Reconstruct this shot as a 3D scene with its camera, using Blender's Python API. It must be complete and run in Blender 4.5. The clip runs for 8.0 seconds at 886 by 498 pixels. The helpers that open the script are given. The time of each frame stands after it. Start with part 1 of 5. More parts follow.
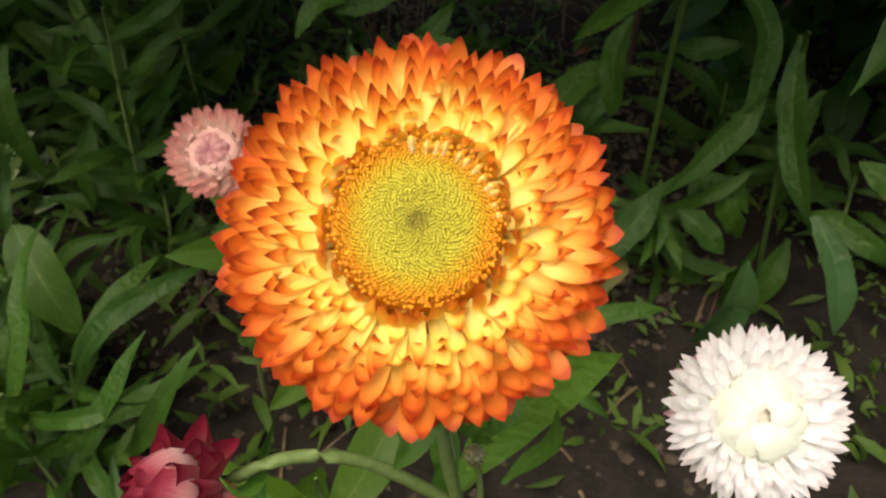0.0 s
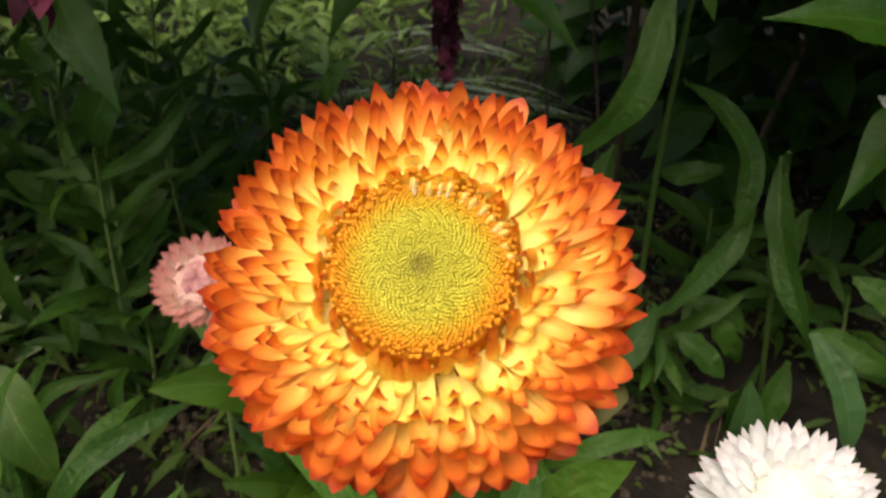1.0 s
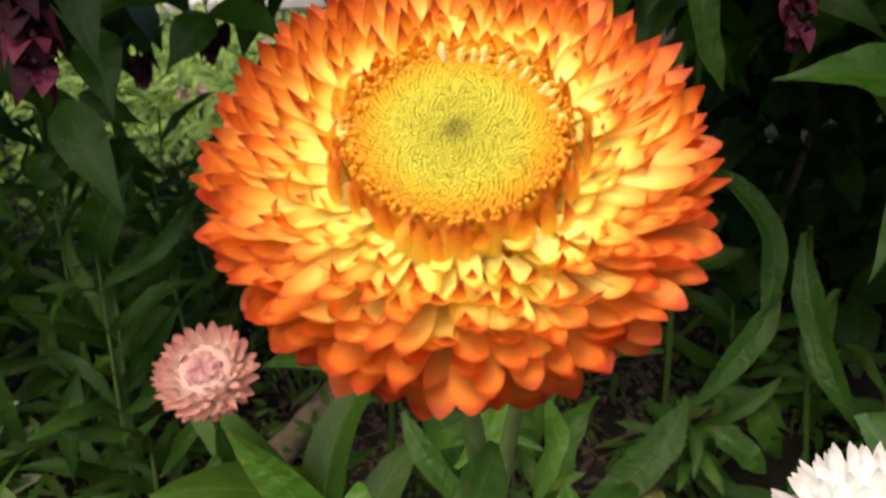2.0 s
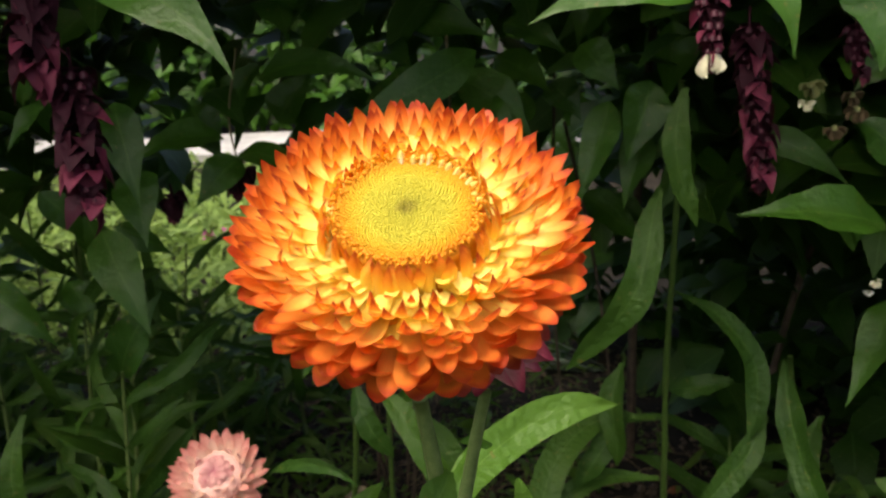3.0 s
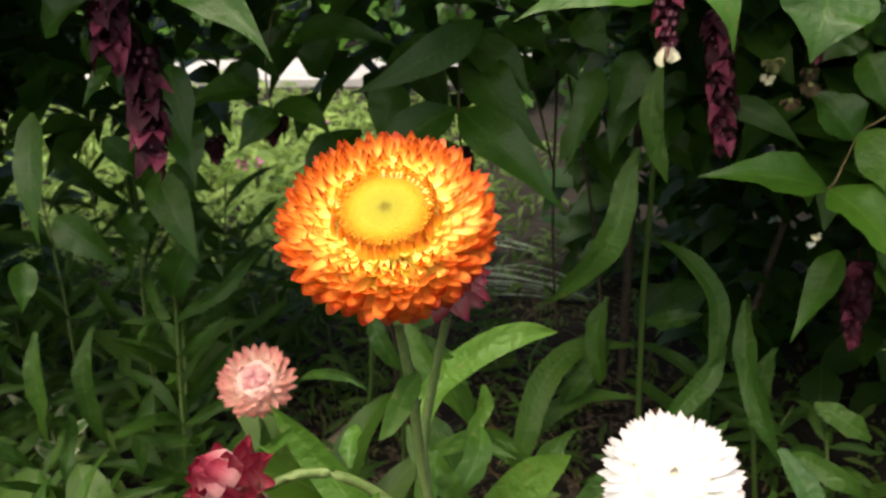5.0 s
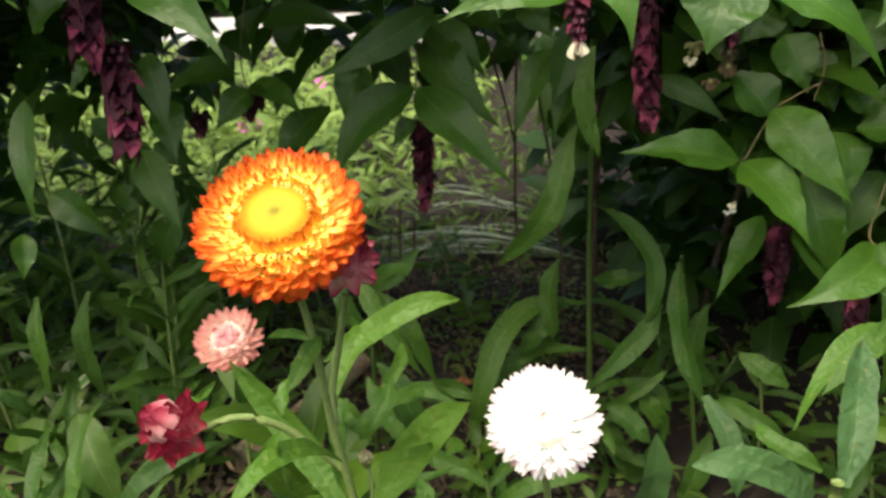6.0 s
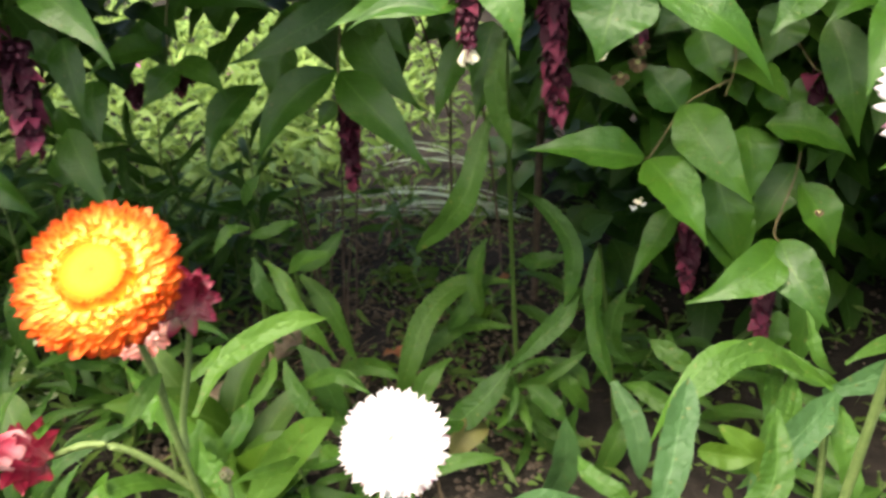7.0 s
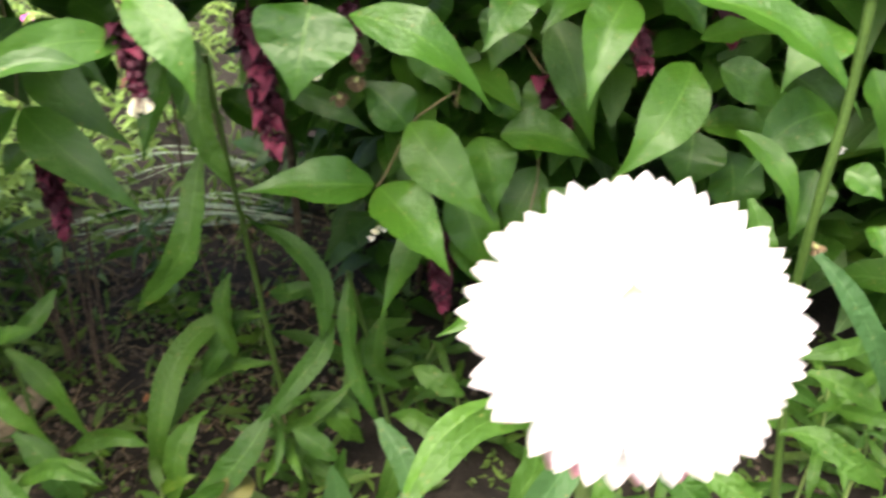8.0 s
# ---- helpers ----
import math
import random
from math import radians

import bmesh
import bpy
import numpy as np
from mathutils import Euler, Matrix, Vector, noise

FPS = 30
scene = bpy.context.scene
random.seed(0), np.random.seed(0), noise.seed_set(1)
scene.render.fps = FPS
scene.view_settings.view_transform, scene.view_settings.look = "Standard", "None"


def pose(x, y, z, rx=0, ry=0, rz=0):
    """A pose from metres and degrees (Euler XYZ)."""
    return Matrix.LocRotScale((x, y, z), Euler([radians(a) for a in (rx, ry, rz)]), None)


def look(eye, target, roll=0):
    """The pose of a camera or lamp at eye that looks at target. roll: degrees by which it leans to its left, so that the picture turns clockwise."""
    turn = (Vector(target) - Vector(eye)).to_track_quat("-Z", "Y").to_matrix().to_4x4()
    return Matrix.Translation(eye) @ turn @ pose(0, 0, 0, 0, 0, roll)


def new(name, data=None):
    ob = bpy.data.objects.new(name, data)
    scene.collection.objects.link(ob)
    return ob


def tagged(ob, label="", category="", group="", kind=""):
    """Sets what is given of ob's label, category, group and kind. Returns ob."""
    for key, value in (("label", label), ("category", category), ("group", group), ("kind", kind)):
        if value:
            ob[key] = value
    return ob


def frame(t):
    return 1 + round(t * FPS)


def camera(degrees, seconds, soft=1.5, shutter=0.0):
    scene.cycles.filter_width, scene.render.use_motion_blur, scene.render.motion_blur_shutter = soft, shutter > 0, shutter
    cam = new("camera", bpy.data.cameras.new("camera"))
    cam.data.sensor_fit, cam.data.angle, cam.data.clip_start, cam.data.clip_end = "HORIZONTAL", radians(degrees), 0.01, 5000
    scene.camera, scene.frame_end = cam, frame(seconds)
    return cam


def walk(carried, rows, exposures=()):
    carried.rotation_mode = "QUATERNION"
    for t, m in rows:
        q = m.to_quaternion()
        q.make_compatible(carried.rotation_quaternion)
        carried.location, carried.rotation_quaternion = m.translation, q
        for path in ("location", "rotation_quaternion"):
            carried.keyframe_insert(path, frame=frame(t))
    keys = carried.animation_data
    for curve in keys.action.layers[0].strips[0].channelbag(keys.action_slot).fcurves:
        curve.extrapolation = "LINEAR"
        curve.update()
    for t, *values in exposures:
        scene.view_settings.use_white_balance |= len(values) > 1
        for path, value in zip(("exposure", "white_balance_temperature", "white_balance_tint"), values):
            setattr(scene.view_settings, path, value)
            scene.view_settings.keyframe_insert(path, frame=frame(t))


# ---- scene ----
cam = camera(53.9, 8.0, 2.0, 0.4)
cam.data.dof.use_dof, cam.data.dof.focus_distance, cam.data.dof.aperture_fstop = True, 0.22, 40
PATH = [
    (0, (0.003, -0.007, 0.66), (-0.112, 1.448, -0.707), 0.5),
    (0.5, (0.002, -0.011, 0.655), (-0.108, 1.527, -0.618), -0.4),
    (1, (0.0, -0.009, 0.639), (-0.102, 1.662, -0.455), -0.6),
    (1.5, (-0.002, -0.006, 0.612), (-0.098, 1.747, -0.347), -1.2),
    (1.7, (-0.006, -0.003, 0.598), (-0.104, 1.778, -0.307), -2.6),
    (2.8, (0.004, -0.048, 0.591), (-0.133, 1.882, 0.086), -3.0),
    (3, (0.009, -0.06, 0.594), (-0.141, 1.876, 0.117), -2.7),
    (3.5, (0.015, -0.082, 0.6), (-0.132, 1.852, 0.115), -2.0),
    (4, (0.023, -0.1, 0.611), (-0.169, 1.808, 0.045), -2.2),
    (4.2, (0.023, -0.107, 0.616), (-0.165, 1.799, 0.038), -1.9),
    (5.3, (0.052, -0.169, 0.644), (-0.184, 1.704, -0.019), -2.3),
    (5.5, (0.065, -0.177, 0.65), (-0.175, 1.69, -0.027), -2.9),
    (6, (0.101, -0.214, 0.674), (-0.155, 1.625, -0.068), -3.0),
    (6.5, (0.128, -0.213, 0.703), (-0.127, 1.589, -0.126), -1.7),
    (7, (0.18, -0.194, 0.724), (-0.076, 1.58, -0.164), -2.5),
    (7.5, (0.205, -0.146, 0.747), (0.19, 1.61, -0.21), -3.2),
    (8, (0.243, -0.1, 0.745), (0.412, 1.634, -0.238), -2.8),
]
EXPOSURES = [(0, 0.75, 7200, 10), (1.5, 0.9, 7200, 10), (3.0, 1.12, 7200, 10), (4.2, 1.2, 7200, 10), (5.5, 1.5, 7200, 10), (6.5, 1.9, 7200, 10), (7.2, 2.43, 7000, 10), (7.55, 2.62, 6950, 10), (8.0, 2.5, 6900, 10)]
walk(cam, [(t, look(eye, target, roll)) for t, eye, target, roll in PATH], EXPOSURES)

# ---- light ----
world = bpy.data.worlds.new("sky")
scene.world = world
world.use_nodes = True
wn = world.node_tree
sky = wn.nodes.new("ShaderNodeTexSky")
sky.sky_type, sky.sun_disc = "NISHITA", False
sky.sun_elevation, sky.sun_rotation = radians(58), radians(200)
sky.air_density, sky.dust_density, sky.ozone_density = 1.0, 4.0, 1.0
wn.nodes["Background"].inputs["Strength"].default_value = 0.14
wn.links.new(sky.outputs[0], wn.nodes["Background"].inputs["Color"])
sun_data = bpy.data.lights.new("sun", "SUN")
sun_data.energy, sun_data.angle, sun_data.color = 2.2, radians(40), (1.0, 0.95, 0.86)
sun = new("sun", sun_data)
sun.matrix_world = look((-0.5, -0.5, 3.0), (0.0, 0.1, 0.5))


# ---- materials ----
def material(name, rough=0.5, spec=0.4):
    m = bpy.data.materials.new(name)
    m.use_nodes = True
    b = m.node_tree.nodes["Principled BSDF"]
    b.inputs["Roughness"].default_value = rough
    b.inputs["Specular IOR Level"].default_value = spec
    return m, m.node_tree, b


def node(t, kind, **values):
    n = t.nodes.new(kind)
    for k, v in values.items():
        n.inputs[k.replace("_", " ")].default_value = v
    return n


def math_node(t, op, a, b=None, c=None):
    n = t.nodes.new("ShaderNodeMath")
    n.operation = op
    for i, v in enumerate((a, b, c)):
        if v is None:
            continue
        if isinstance(v, (int, float)):
            n.inputs[i].default_value = v
        else:
            t.links.new(v, n.inputs[i])
    return n.outputs[0]


def mixed(t, fac, a, b, blend="MIX"):
    n = t.nodes.new("ShaderNodeMix")
    n.data_type, n.blend_type = "RGBA", blend
    for sock, v in ((n.inputs[0], fac), (n.inputs[6], a), (n.inputs[7], b)):
        if isinstance(v, (int, float)):
            sock.default_value = v
        elif isinstance(v, tuple):
            sock.default_value = (*v, 1) if len(v) == 3 else v
        else:
            t.links.new(v, sock)
    return n.outputs[2]


def ramp(t, fac, stops):
    n = t.nodes.new("ShaderNodeValToRGB")
    e = n.color_ramp.elements
    while len(e) < len(stops):
        e.new(0.5)
    for el, (p, c) in zip(e, stops):
        el.position, el.color = p, (*c, 1)
    t.links.new(fac, n.inputs[0])
    return n.outputs[0]


def noise_of(t, scale, detail=3.0, coords="Object"):
    tc = t.nodes.new("ShaderNodeTexCoord")
    n = node(t, "ShaderNodeTexNoise", Scale=scale, Detail=detail)
    t.links.new(tc.outputs[coords], n.inputs["Vector"])
    return n.outputs["Fac"]


def bumped(t, b, height, strength, distance=0.0005):
    n = node(t, "ShaderNodeBump", Strength=strength, Distance=distance)
    t.links.new(height, n.inputs["Height"])
    t.links.new(n.outputs[0], b.inputs["Normal"])


def see_through(t, b, colour, amount):
    """Thin living tissue: part of the light passes to the other side."""
    tr = t.nodes.new("ShaderNodeBsdfTranslucent")
    mix = t.nodes.new("ShaderNodeMixShader")
    mix.inputs[0].default_value = amount
    t.links.new(colour, tr.inputs["Color"])
    t.links.new(b.outputs[0], mix.inputs[1])
    t.links.new(tr.outputs[0], mix.inputs[2])
    t.links.new(mix.outputs[0], t.nodes["Material Output"].inputs[0])


def leaf_material(name, dark, light, vein, count, rough, slope=2.2, island=False, blister=0.0, gloss=0.25):
    m, t, b = material(name, rough, gloss)
    uv = t.nodes.new("ShaderNodeUVMap")
    sep = t.nodes.new("ShaderNodeSeparateXYZ")
    t.links.new(uv.outputs[0], sep.inputs[0])
    across = math_node(t, "ABSOLUTE", math_node(t, "SUBTRACT", sep.outputs[0], 0.5))
    along = sep.outputs[1]
    if island:
        rnd = t.nodes.new("ShaderNodeNewGeometry").outputs["Random Per Island"]
    else:
        rnd = t.nodes.new("ShaderNodeObjectInfo").outputs["Random"]
    big = noise_of(t, 60.0)
    fine = noise_of(t, 900.0, 2.0)
    f = math_node(t, "ADD", math_node(t, "MULTIPLY", rnd, 0.6), math_node(t, "MULTIPLY", big, 0.5))
    col = mixed(t, math_node(t, "SUBTRACT", f, 0.08), dark, light)
    col = mixed(t, math_node(t, "MULTIPLY", fine, 0.25), col, tuple(c * 0.6 for c in dark))
    mid = math_node(t, "LESS_THAN", across, math_node(t, "MULTIPLY_ADD", along, -0.018, 0.026))
    rib = math_node(t, "FRACT", math_node(t, "SUBTRACT", math_node(t, "MULTIPLY", along, count), math_node(t, "MULTIPLY", across, slope * count * 0.25)))
    side = math_node(t, "LESS_THAN", rib, 0.09)
    col = mixed(t, math_node(t, "MULTIPLY", side, 0.13), col, vein)
    col = mixed(t, math_node(t, "MULTIPLY", mid, 0.38), col, vein)
    spots = math_node(t, "GREATER_THAN", noise_of(t, 240.0, 2.0), 0.69)
    col = mixed(t, math_node(t, "MULTIPLY", spots, 0.5), col, (0.16, 0.13, 0.035))
    t.links.new(col, b.inputs["Base Color"])
    h = math_node(t, "SUBTRACT", math_node(t, "MULTIPLY", fine, 0.4), math_node(t, "MULTIPLY", math_node(t, "MAXIMUM", side, mid), 0.7))
    h = math_node(t, "ADD", h, math_node(t, "MULTIPLY", big, 2.0))
    if blister:
        h = math_node(t, "ADD", h, math_node(t, "MULTIPLY", noise_of(t, 210.0, 1.5), 6.0 * blister))
    bumped(t, b, h, 0.6, 0.0007)
    see_through(t, b, mixed(t, 0.5, col, tuple(min(1, c * 1.5) for c in light)), 0.27)
    return m


def bract_material(name, stops, spread, dark_tip, rough=0.45, thin=0.4):
    m, t, b = material(name, rough, 0.4)
    uv = t.nodes.new("ShaderNodeUVMap")
    sep = t.nodes.new("ShaderNodeSeparateXYZ")
    t.links.new(uv.outputs[0], sep.inputs[0])
    rnd = t.nodes.new("ShaderNodeObjectInfo").outputs["Random"]
    shift = math_node(t, "MULTIPLY", math_node(t, "SUBTRACT", rnd, 0.5), spread)
    streak = node(t, "ShaderNodeTexNoise", Scale=6.0, Detail=2.0)
    mp = node(t, "ShaderNodeMapping", Scale=(6.0, 0.6, 1.0))
    t.links.new(uv.outputs[0], mp.inputs[0])
    t.links.new(mp.outputs[0], streak.inputs["Vector"])
    wob = math_node(t, "MULTIPLY", math_node(t, "SUBTRACT", streak.outputs["Fac"], 0.5), 0.22)
    edge = math_node(t, "MULTIPLY", math_node(t, "ABSOLUTE", math_node(t, "SUBTRACT", sep.outputs[0], 0.5)), 0.09)
    v = math_node(t, "MULTIPLY", math_node(t, "ADD", math_node(t, "ADD", math_node(t, "ADD", sep.outputs[1], shift), wob), edge), 0.88)
    col = ramp(t, v, stops)
    tip = math_node(t, "MULTIPLY", math_node(t, "SUBTRACT", math_node(t, "ADD", sep.outputs[1], math_node(t, "MULTIPLY", rnd, 0.06)), 0.87), 8.0)
    tip = math_node(t, "MINIMUM", math_node(t, "MAXIMUM", tip, 0.0), 0.75)
    col = mixed(t, tip, col, dark_tip)
    t.links.new(col, b.inputs["Base Color"])
    bumped(t, b, streak.outputs["Fac"], 0.35, 0.0003)
    see_through(t, b, col, thin)
    return m


def plain(name, dark, light, scale, rough=0.6, spec=0.3, bump=0.4, depth=0.0006):
    m, t, b = material(name, rough, spec)
    n = noise_of(t, scale, 5.0)
    fine = noise_of(t, scale * 7, 3.0)
    f = math_node(t, "ADD", math_node(t, "MULTIPLY", n, 0.7), math_node(t, "MULTIPLY", fine, 0.35))
    t.links.new(ramp(t, f, [(0.33, dark), (0.7, light)]), b.inputs["Base Color"])
    bumped(t, b, f, bump, depth)
    return m


OV_MAT = leaf_material("shrub_leaf_green", (0.015, 0.060, 0.004), (0.056, 0.150, 0.011), (0.10, 0.20, 0.03), 7, 0.45, blister=0.35, gloss=0.39)
LA_MAT = leaf_material("strawflower_leaf_green", (0.014, 0.053, 0.005), (0.053, 0.125, 0.013), (0.12, 0.22, 0.05), 11, 0.5, 4.0, blister=0.8)
SHOOT_MAT = leaf_material("young_leaf_blue_green", (0.022, 0.066, 0.018), (0.060, 0.135, 0.038), (0.12, 0.21, 0.085), 11, 0.5, 4.0, blister=0.8)
FRESH_MAT = leaf_material("fresh_leaf_green", (0.032, 0.098, 0.009), (0.086, 0.180, 0.019), (0.14, 0.25, 0.05), 11, 0.48, 4.0, blister=0.7)
HERB_MAT = leaf_material("herb_leaf_green", (0.022, 0.066, 0.005), (0.070, 0.14, 0.010), (0.13, 0.22, 0.05), 6, 0.5)
YELLOW_MAT = leaf_material("withered_leaf_yellow", (0.075, 0.095, 0.022), (0.24, 0.175, 0.065), (0.20, 0.19, 0.08), 7, 0.6)
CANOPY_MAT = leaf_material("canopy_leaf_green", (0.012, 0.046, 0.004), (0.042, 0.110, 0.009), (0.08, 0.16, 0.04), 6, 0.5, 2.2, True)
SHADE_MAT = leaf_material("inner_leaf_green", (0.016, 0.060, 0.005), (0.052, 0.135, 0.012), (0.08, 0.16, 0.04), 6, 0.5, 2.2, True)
# meadow: light tone raised above leaf colour to stand in for full skylight
MEADOW_MAT = leaf_material("meadow_skylit_green", (0.040, 0.095, 0.014), (0.275, 0.400, 0.092), (0.18, 0.3, 0.09), 5, 0.55, 2.2, True)
WEED_MAT = leaf_material("weed_green", (0.022, 0.06, 0.007), (0.105, 0.175, 0.028), (0.14, 0.2, 0.06), 5, 0.55, 2.2, True)
BLADE_MAT = plain("grass_blade_blue_green", (0.09, 0.13, 0.08), (0.24, 0.30, 0.20), 40, 0.5)
GREEN = plain("stem_green", (0.075, 0.125, 0.030), (0.145, 0.20, 0.060), 400, 0.55)
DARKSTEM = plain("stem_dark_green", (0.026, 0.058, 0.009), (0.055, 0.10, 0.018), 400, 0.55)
STEM = plain("twig_olive", (0.06, 0.05, 0.02), (0.14, 0.115, 0.05), 300, 0.55)
BARK = plain("bark_brown", (0.025, 0.018, 0.012), (0.09, 0.065, 0.045), 90, 0.85, 0.2, 0.8, 0.002)
SOIL = plain("soil_dark", (0.0065, 0.0055, 0.0045), (0.028, 0.0225, 0.0175), 25, 0.95, 0.15, 1.0, 0.006)
CLOD = plain("soil_crumb", (0.020, 0.016, 0.012), (0.10, 0.078, 0.056), 120, 0.95, 0.15, 0.8, 0.002)
LITTER = plain("dry_litter", (0.05, 0.034, 0.018), (0.17, 0.125, 0.07), 60, 0.85, 0.2, 0.5, 0.001)
PALE = plain("pale_gravel", (0.22, 0.215, 0.21), (0.42, 0.41, 0.40), 3, 0.9, 0.2, 0.5, 0.01)
FLORET = plain("floret_orange", (0.52, 0.16, 0.008), (0.74, 0.32, 0.015), 900, 0.5, 0.3, 0.3, 0.0002)
CREAM = plain("cream_petal", (0.62, 0.60, 0.42), (0.82, 0.80, 0.62), 500, 0.5)
MAGENTA = plain("magenta_petal", (0.55, 0.06, 0.38), (0.75, 0.16, 0.55), 200, 0.5)
SPIKE = plain("spike_bract_purple", (0.011, 0.002, 0.005), (0.042, 0.006, 0.015), 160, 0.6, 0.15)
SPIKE_ROSE = plain("spike_bract_rose", (0.060, 0.008, 0.021), (0.165, 0.026, 0.054), 160, 0.55, 0.2)
BERRY = plain("berry_dark", (0.02, 0.004, 0.01), (0.07, 0.012, 0.025), 200, 0.5, 0.25)
PINK_HEART = plain("receptacle_rose", (0.48, 0.27, 0.24), (0.60, 0.37, 0.32), 400, 0.6)
HEART = plain("receptacle_cream", (0.55, 0.50, 0.42), (0.72, 0.68, 0.58), 400, 0.6)
CALYX = plain("calyx_green_brown", (0.10, 0.14, 0.04), (0.25, 0.24, 0.10), 300, 0.6)

RIM = bract_material("rim_bract_amber", [(0.2, (0.95, 0.80, 0.16)), (0.45, (0.94, 0.62, 0.07)), (0.66, (0.83, 0.30, 0.025)), (0.85, (0.62, 0.13, 0.012))], 0.2, (0.42, 0.08, 0.01))
INNER = bract_material("inner_bract_yellow", [(0.28, (0.95, 0.82, 0.25)), (0.54, (0.94, 0.74, 0.15)), (0.64, (0.88, 0.42, 0.05)), (0.78, (0.62, 0.12, 0.014))], 0.10, (0.28, 0.035, 0.008), 0.45, 0.40)
NEEDLE = bract_material("needle_bract_cream", [(0.2, (0.86, 0.50, 0.06)), (0.6, (0.90, 0.66, 0.16)), (1.0, (0.92, 0.82, 0.45))], 0.1, (0.90, 0.80, 0.5))
MIDDLE = bract_material("middle_bract_orange", [(0.36, (0.94, 0.75, 0.19)), (0.54, (0.90, 0.47, 0.085)), (0.72, (0.83, 0.245, 0.038)), (0.90, (0.62, 0.085, 0.014))], 0.14, (0.36, 0.035, 0.008), 0.45, 0.36)
OUTER = bract_material("outer_bract_orange", [(0.25, (0.86, 0.47, 0.10)), (0.52, (0.83, 0.305, 0.055)), (0.76, (0.77, 0.185, 0.029)), (0.95, (0.60, 0.075, 0.013))], 0.2, (0.40, 0.035, 0.008), 0.45, 0.36)
LOWEST = bract_material("lowest_bract_red", [(0.1, (0.84, 0.34, 0.08)), (0.6, (0.78, 0.20, 0.035)), (1.0, (0.52, 0.06, 0.015))], 0.3, (0.25, 0.015, 0.01))
WHITE = bract_material("white_bract", [(0.2, (0.88, 0.89, 0.84)), (0.6, (0.91, 0.91, 0.90)), (1.0, (0.89, 0.86, 0.88))], 0.2, (0.8, 0.7, 0.7), 0.5, 0.55)
WHITE_IN = bract_material("white_centre_bract", [(0.2, (0.68, 0.72, 0.60)), (0.6, (0.77, 0.80, 0.71)), (1.0, (0.82, 0.83, 0.77))], 0.3, (0.7, 0.66, 0.55), 0.5, 0.3)
WHITE_ROSE = bract_material("white_bract_rose_back", [(0.2, (0.84, 0.76, 0.72)), (0.6, (0.76, 0.58, 0.59)), (1.0, (0.56, 0.28, 0.34))], 0.4, (0.5, 0.2, 0.27), 0.5, 0.55)
PINK = bract_material("salmon_pink_bract", [(0.2, (0.84, 0.66, 0.52)), (0.55, (0.80, 0.46, 0.39)), (1.0, (0.70, 0.27, 0.24))], 0.2, (0.6, 0.2, 0.18))
CREAM_BUD = bract_material("cream_bud_bract", [(0.2, (0.30, 0.34, 0.14)), (0.6, (0.62, 0.58, 0.38)), (1.0, (0.55, 0.40, 0.25))], 0.3, (0.4, 0.25, 0.12))
CREAM_RING = bract_material("cream_ring_bract", [(0.2, (0.80, 0.62, 0.50)), (0.6, (0.79, 0.57, 0.46)), (1.0, (0.73, 0.40, 0.34))], 0.2, (0.7, 0.4, 0.36), 0.5, 0.45)
PINK_IN = bract_material("rose_centre_bract", [(0.1, (0.68, 0.36, 0.34)), (0.5, (0.60, 0.28, 0.28)), (1.0, (0.48, 0.16, 0.19))], 0.3, (0.5, 0.15, 0.2))
CRIMSON = bract_material("crimson_bud_bract", [(0.2, (0.64, 0.32, 0.31)), (0.44, (0.46, 0.11, 0.13)), (0.70, (0.28, 0.020, 0.045)), (0.92, (0.18, 0.006, 0.024))], 0.3, (0.16, 0.005, 0.02))
CRIMSON_IN = bract_material("pale_bud_bract", [(0.3, (0.76, 0.46, 0.43)), (0.52, (0.60, 0.24, 0.25)), (0.70, (0.40, 0.06, 0.09)), (0.95, (0.24, 0.010, 0.035))], 0.2, (0.2, 0.01, 0.03))
ROSE = bract_material("rose_bud_bract", [(0.2, (0.82, 0.60, 0.57)), (0.5, (0.76, 0.38, 0.40)), (0.76, (0.60, 0.12, 0.18)), (0.97, (0.40, 0.03, 0.07))], 0.35, (0.22, 0.01, 0.05))


# ---- building helpers ----
rng = random.Random(7)
GROUND = 0.08


def mesh_of(name, verts, faces, mat, uvs=None, smooth=True):
    me = bpy.data.meshes.new(name)
    me.from_pydata([tuple(v) for v in verts], [], faces)
    me.materials.append(mat)
    if uvs is not None:
        layer = me.uv_layers.new(name="UVMap")
        idx = np.empty(len(me.loops), dtype=np.int32)
        me.loops.foreach_get("vertex_index", idx)
        layer.data.foreach_set("uv", np.asarray(uvs, dtype=np.float32)[idx].ravel())
    if smooth:
        me.polygons.foreach_set("use_smooth", np.ones(len(me.polygons), dtype=bool))
    me.update()
    return me


def thing(name, place, label, category, group="", kind=""):
    ob = new(name)
    ob.location = place
    ob.empty_display_size = 0.02
    return tagged(ob, label, category, group, kind)


def part(name, me, parent, place, label=""):
    """A mesh under a thing that is not turned, at a place in the world."""
    ob = new(name, me)
    ob.parent = parent
    ob.location = Vector(place) - parent.location
    return tagged(ob, label)


OV = ("ovate", OV_MAT)
LA = ("lance", LA_MAT)
BG = ("strap", SHOOT_MAT)
FL = ("lance", FRESH_MAT)
HB = ("herb", HERB_MAT)
YL = ("herb", YELLOW_MAT)


OVATE_S, OVATE_W = [0, 0.06, 0.14, 0.25, 0.36, 0.5, 0.62, 0.72, 0.82, 0.91, 1], [0.06, 0.46, 0.80, 0.98, 1, 0.88, 0.68, 0.46, 0.25, 0.11, 0.015]


